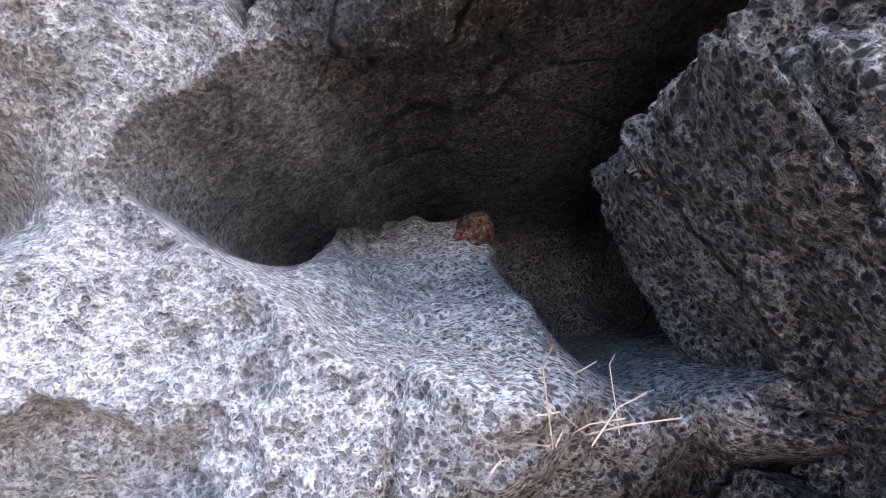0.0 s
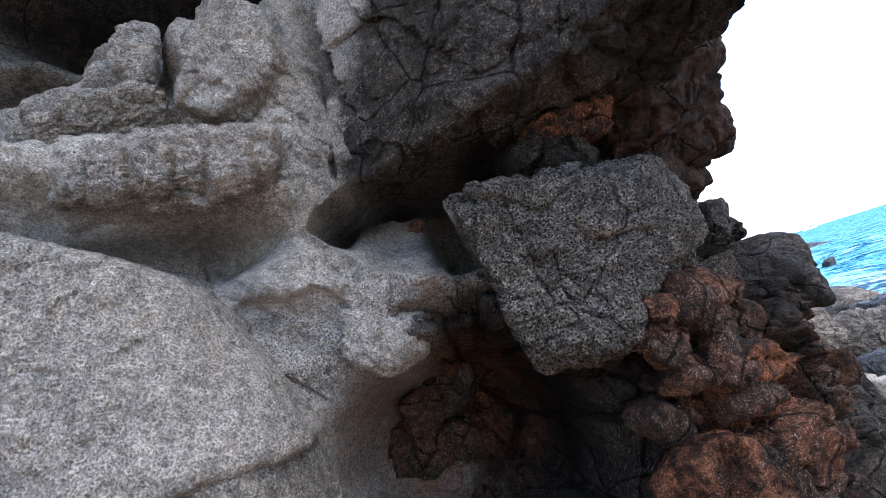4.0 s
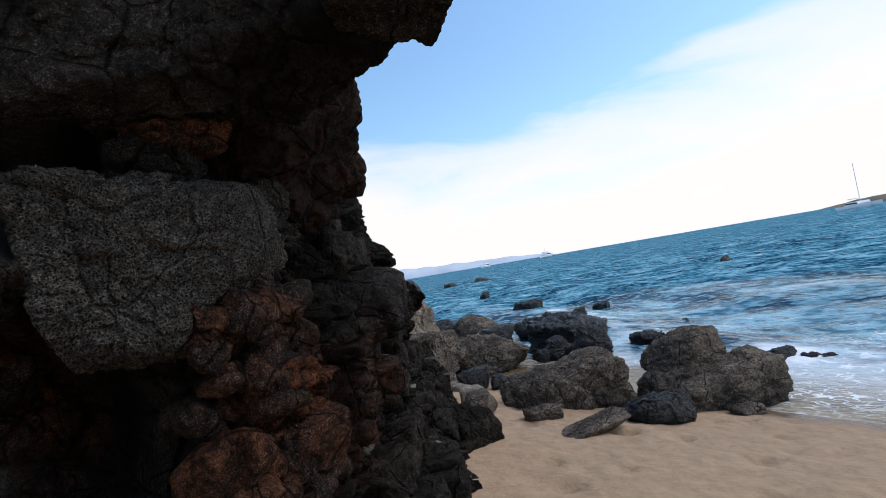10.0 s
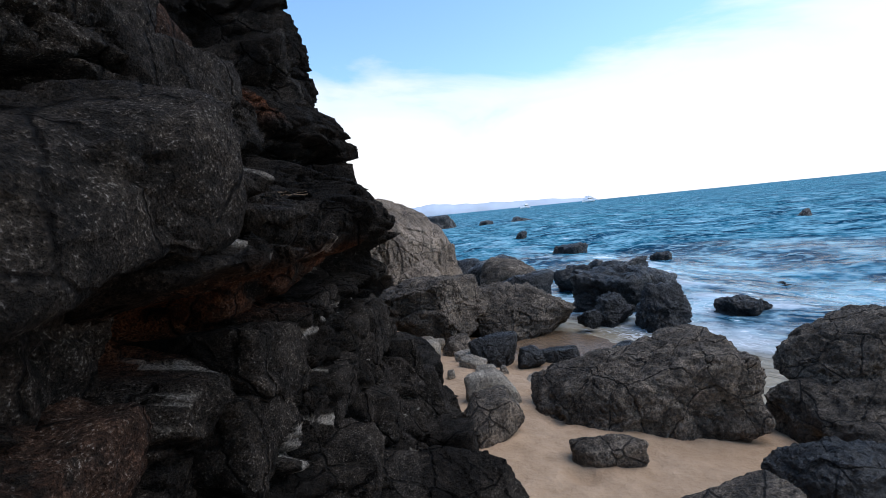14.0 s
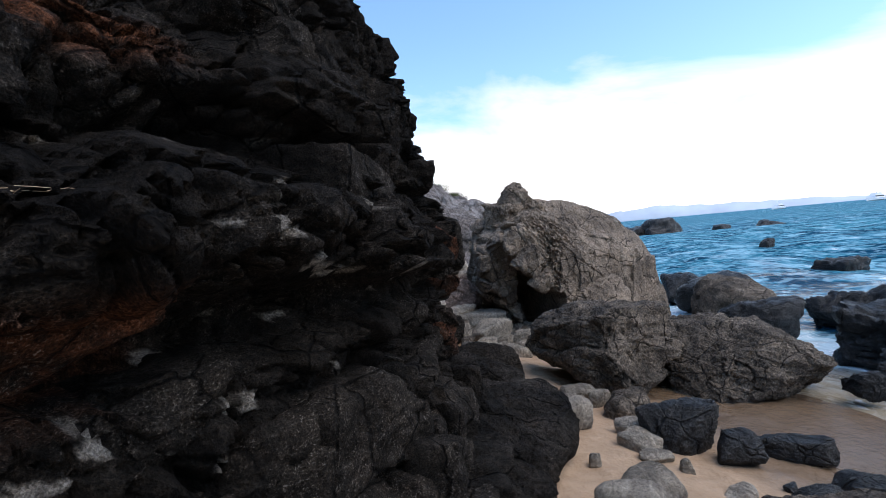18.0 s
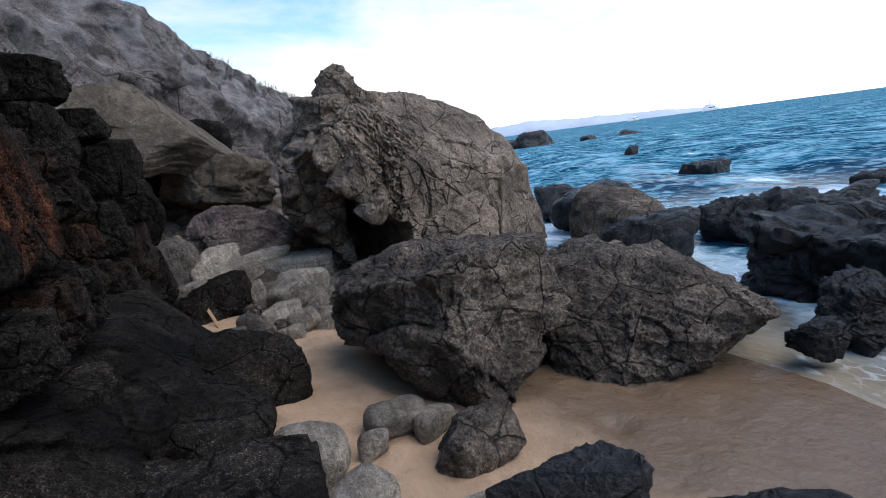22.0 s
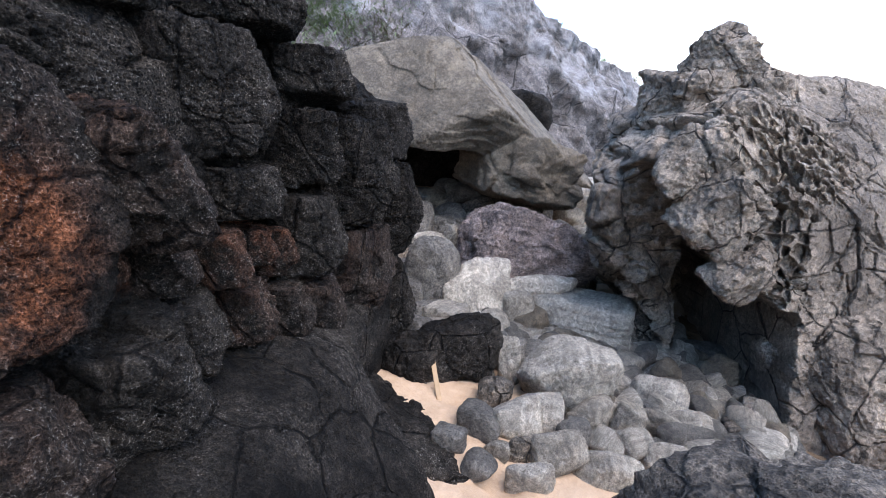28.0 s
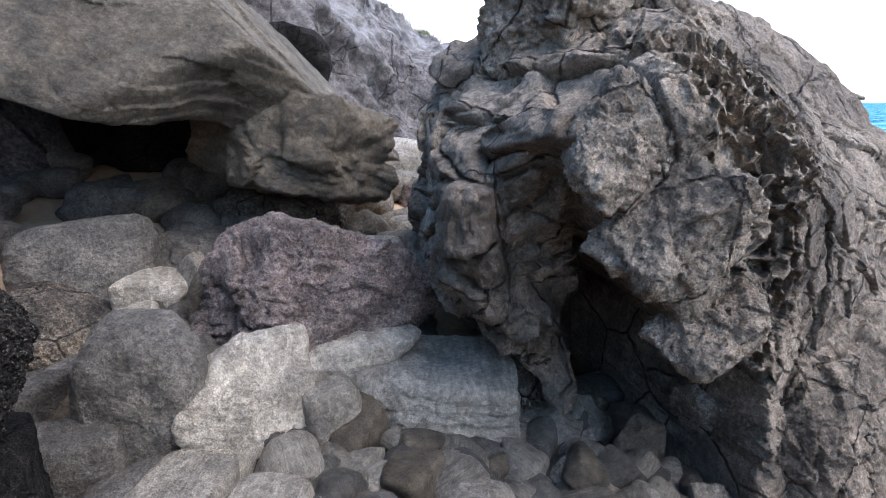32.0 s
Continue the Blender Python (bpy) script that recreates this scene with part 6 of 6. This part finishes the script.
# ---- plants, straw and litter ----
def grass(name, label, cx, cy, cz, wide, tall, blades, mat, seed, flat=0.0, cat="grass"):
    """A tuft of narrow leaves, each bent over at its tip."""
    r = np.random.RandomState(seed)
    v, f = [], []
    for k in range(blades):
        bx, by = r.normal(0, wide * 0.4, 2)
        lean = r.normal(0, 0.45 + flat, 2)
        h = tall * r.uniform(0.5, 1.0) * (1 - 0.6 * flat)
        a = r.uniform(0, math.pi)
        wx, wy = math.cos(a) * 0.012 * tall ** 0.5, math.sin(a) * 0.012 * tall ** 0.5
        i = len(v)
        for s, q in ((0.0, 1.0), (0.5, 0.85), (1.0, 0.1)):
            x, y, z = bx + lean[0] * h * s * s, by + lean[1] * h * s * s, h * s * (1 - 0.25 * s)
            v += [(x - wx * q, y - wy * q, z), (x + wx * q, y + wy * q, z)]
        f += [(i, i + 1, i + 3, i + 2), (i + 2, i + 3, i + 5, i + 4)]
    return tagged(part(name, mesh_of(name, v, f, mat, False), m=pose(cx, cy, cz)), label, cat, kind="stuff")


DRY = plain("dry grass", (0.10, 0.085, 0.045), 0.7, mottle=0.5, scale=3.0)


def bush(label, cx, cy, cz, wide, tall, stems, mat, seed):
    """A feathery shrub: thin stems that fan out, each set with many fine drooping leaves."""
    r = np.random.RandomState(seed)
    v, f = [], []
    for k in range(stems):
        bx, by = r.normal(0, wide * 0.30, 2)
        lean = r.normal(0, 0.55, 2)
        h = tall * r.uniform(0.45, 1.0)
        for n in range(34):
            t = r.uniform(0.15, 1.0)
            x, y, z = bx + lean[0] * h * t, by + lean[1] * h * t, h * t * (1 - 0.2 * t)
            a, drop, L = r.uniform(0, 2 * math.pi), r.uniform(-0.7, 0.5), r.uniform(0.05, 0.13)
            dx, dy, dz = math.cos(a) * L, math.sin(a) * L, drop * L
            wx, wy = -math.sin(a) * 0.005, math.cos(a) * 0.005
            i = len(v)
            v += [(x - wx, y - wy, z), (x + wx, y + wy, z), (x + dx, y + dy, z + dz)]
            f.append((i, i + 1, i + 2))
    return tagged(part("bush", mesh_of("bush", v, f, mat, False), m=pose(cx, cy, cz)), label, "bush")


for k, (x, y, z, w, h, m) in enumerate(((5.30, 13.60, 2.95, 0.9, 1.05, LEAF), (5.75, 13.75, 2.90, 0.9, 0.95, LEAF), (6.2, 13.9, 2.70, 0.8, 0.9, DRY), (4.8, 13.7, 3.0, 0.9, 1.2, DRY), (5.6, 13.1, 2.35, 0.8, 0.9, LEAF), (4.9, 13.0, 2.8, 0.9, 0.9, LEAF), (5.9, 12.7, 2.15, 0.7, 0.5, LEAF))):
    bush("feathery olive green bush on the slope" if m is LEAF else "dry yellow brushwood on the slope", x, y, z, w, h, 60, m, 20 + k)
rr = np.random.RandomState(9)
for k in range(34):
    t = 0.14 + 0.44 * rr.uniform()
    x, y = np.interp(t * hs[-1], hs, HILL[:, 0]), np.interp(t * hs[-1], hs, HILL[:, 1])
    zz = np.interp(t * hs[-1], hs, [7.6, 7.0, 5.95, 4.25, 2.6, 1.2])
    grass("grass_tuft", "tuft of dry green grass on the hill crest", x - 0.64 * 2.6, y + 0.77 * 2.6, zz - 0.05, 0.5, 0.35, 90, LEAF if k % 2 else DRY, 60 + k)


def straws(parent_label, cx, cy, cz, wide, number, seed, length=0.14, lay=0.12, name="dry_straw"):
    r = np.random.RandomState(seed)
    v, f = [], []
    for k in range(number):
        x, y = r.normal(0, wide, 2)
        a = r.uniform(0, 2 * math.pi)
        L, w = length * r.uniform(0.5, 1.2), 0.0005
        up = r.uniform(0, lay)
        i = len(v)
        for s in (0.0, 0.5, 1.0):
            px, py, pz = x + math.cos(a) * L * s, y + math.sin(a) * L * s, 0.004 + up * L * (s - 0.6 * s * s)
            for dx, dz in ((w, 0), (-w, 0), (0, 2 * w)):
                v.append((px + dx * math.sin(a), py - dx * math.cos(a), pz + dz))
        for s in (0, 3):
            f += [(i + s + q, i + s + (q + 1) % 3, i + s + 3 + (q + 1) % 3, i + s + 3 + q) for q in range(3)]
    return tagged(part(name, mesh_of(name, v, f, STRAW, False), m=pose(cx, cy, cz)), parent_label, "straw", kind="stuff")


straws("dry brown straw lying in the niche", 3.84, 3.33, 2.29, 0.03, 26, 3, 0.10, 1.6)
straws("dry twigs and straw on a rock ledge", 6.30, 4.88, 1.95, 0.07, 40, 4, 0.07, 0.3)
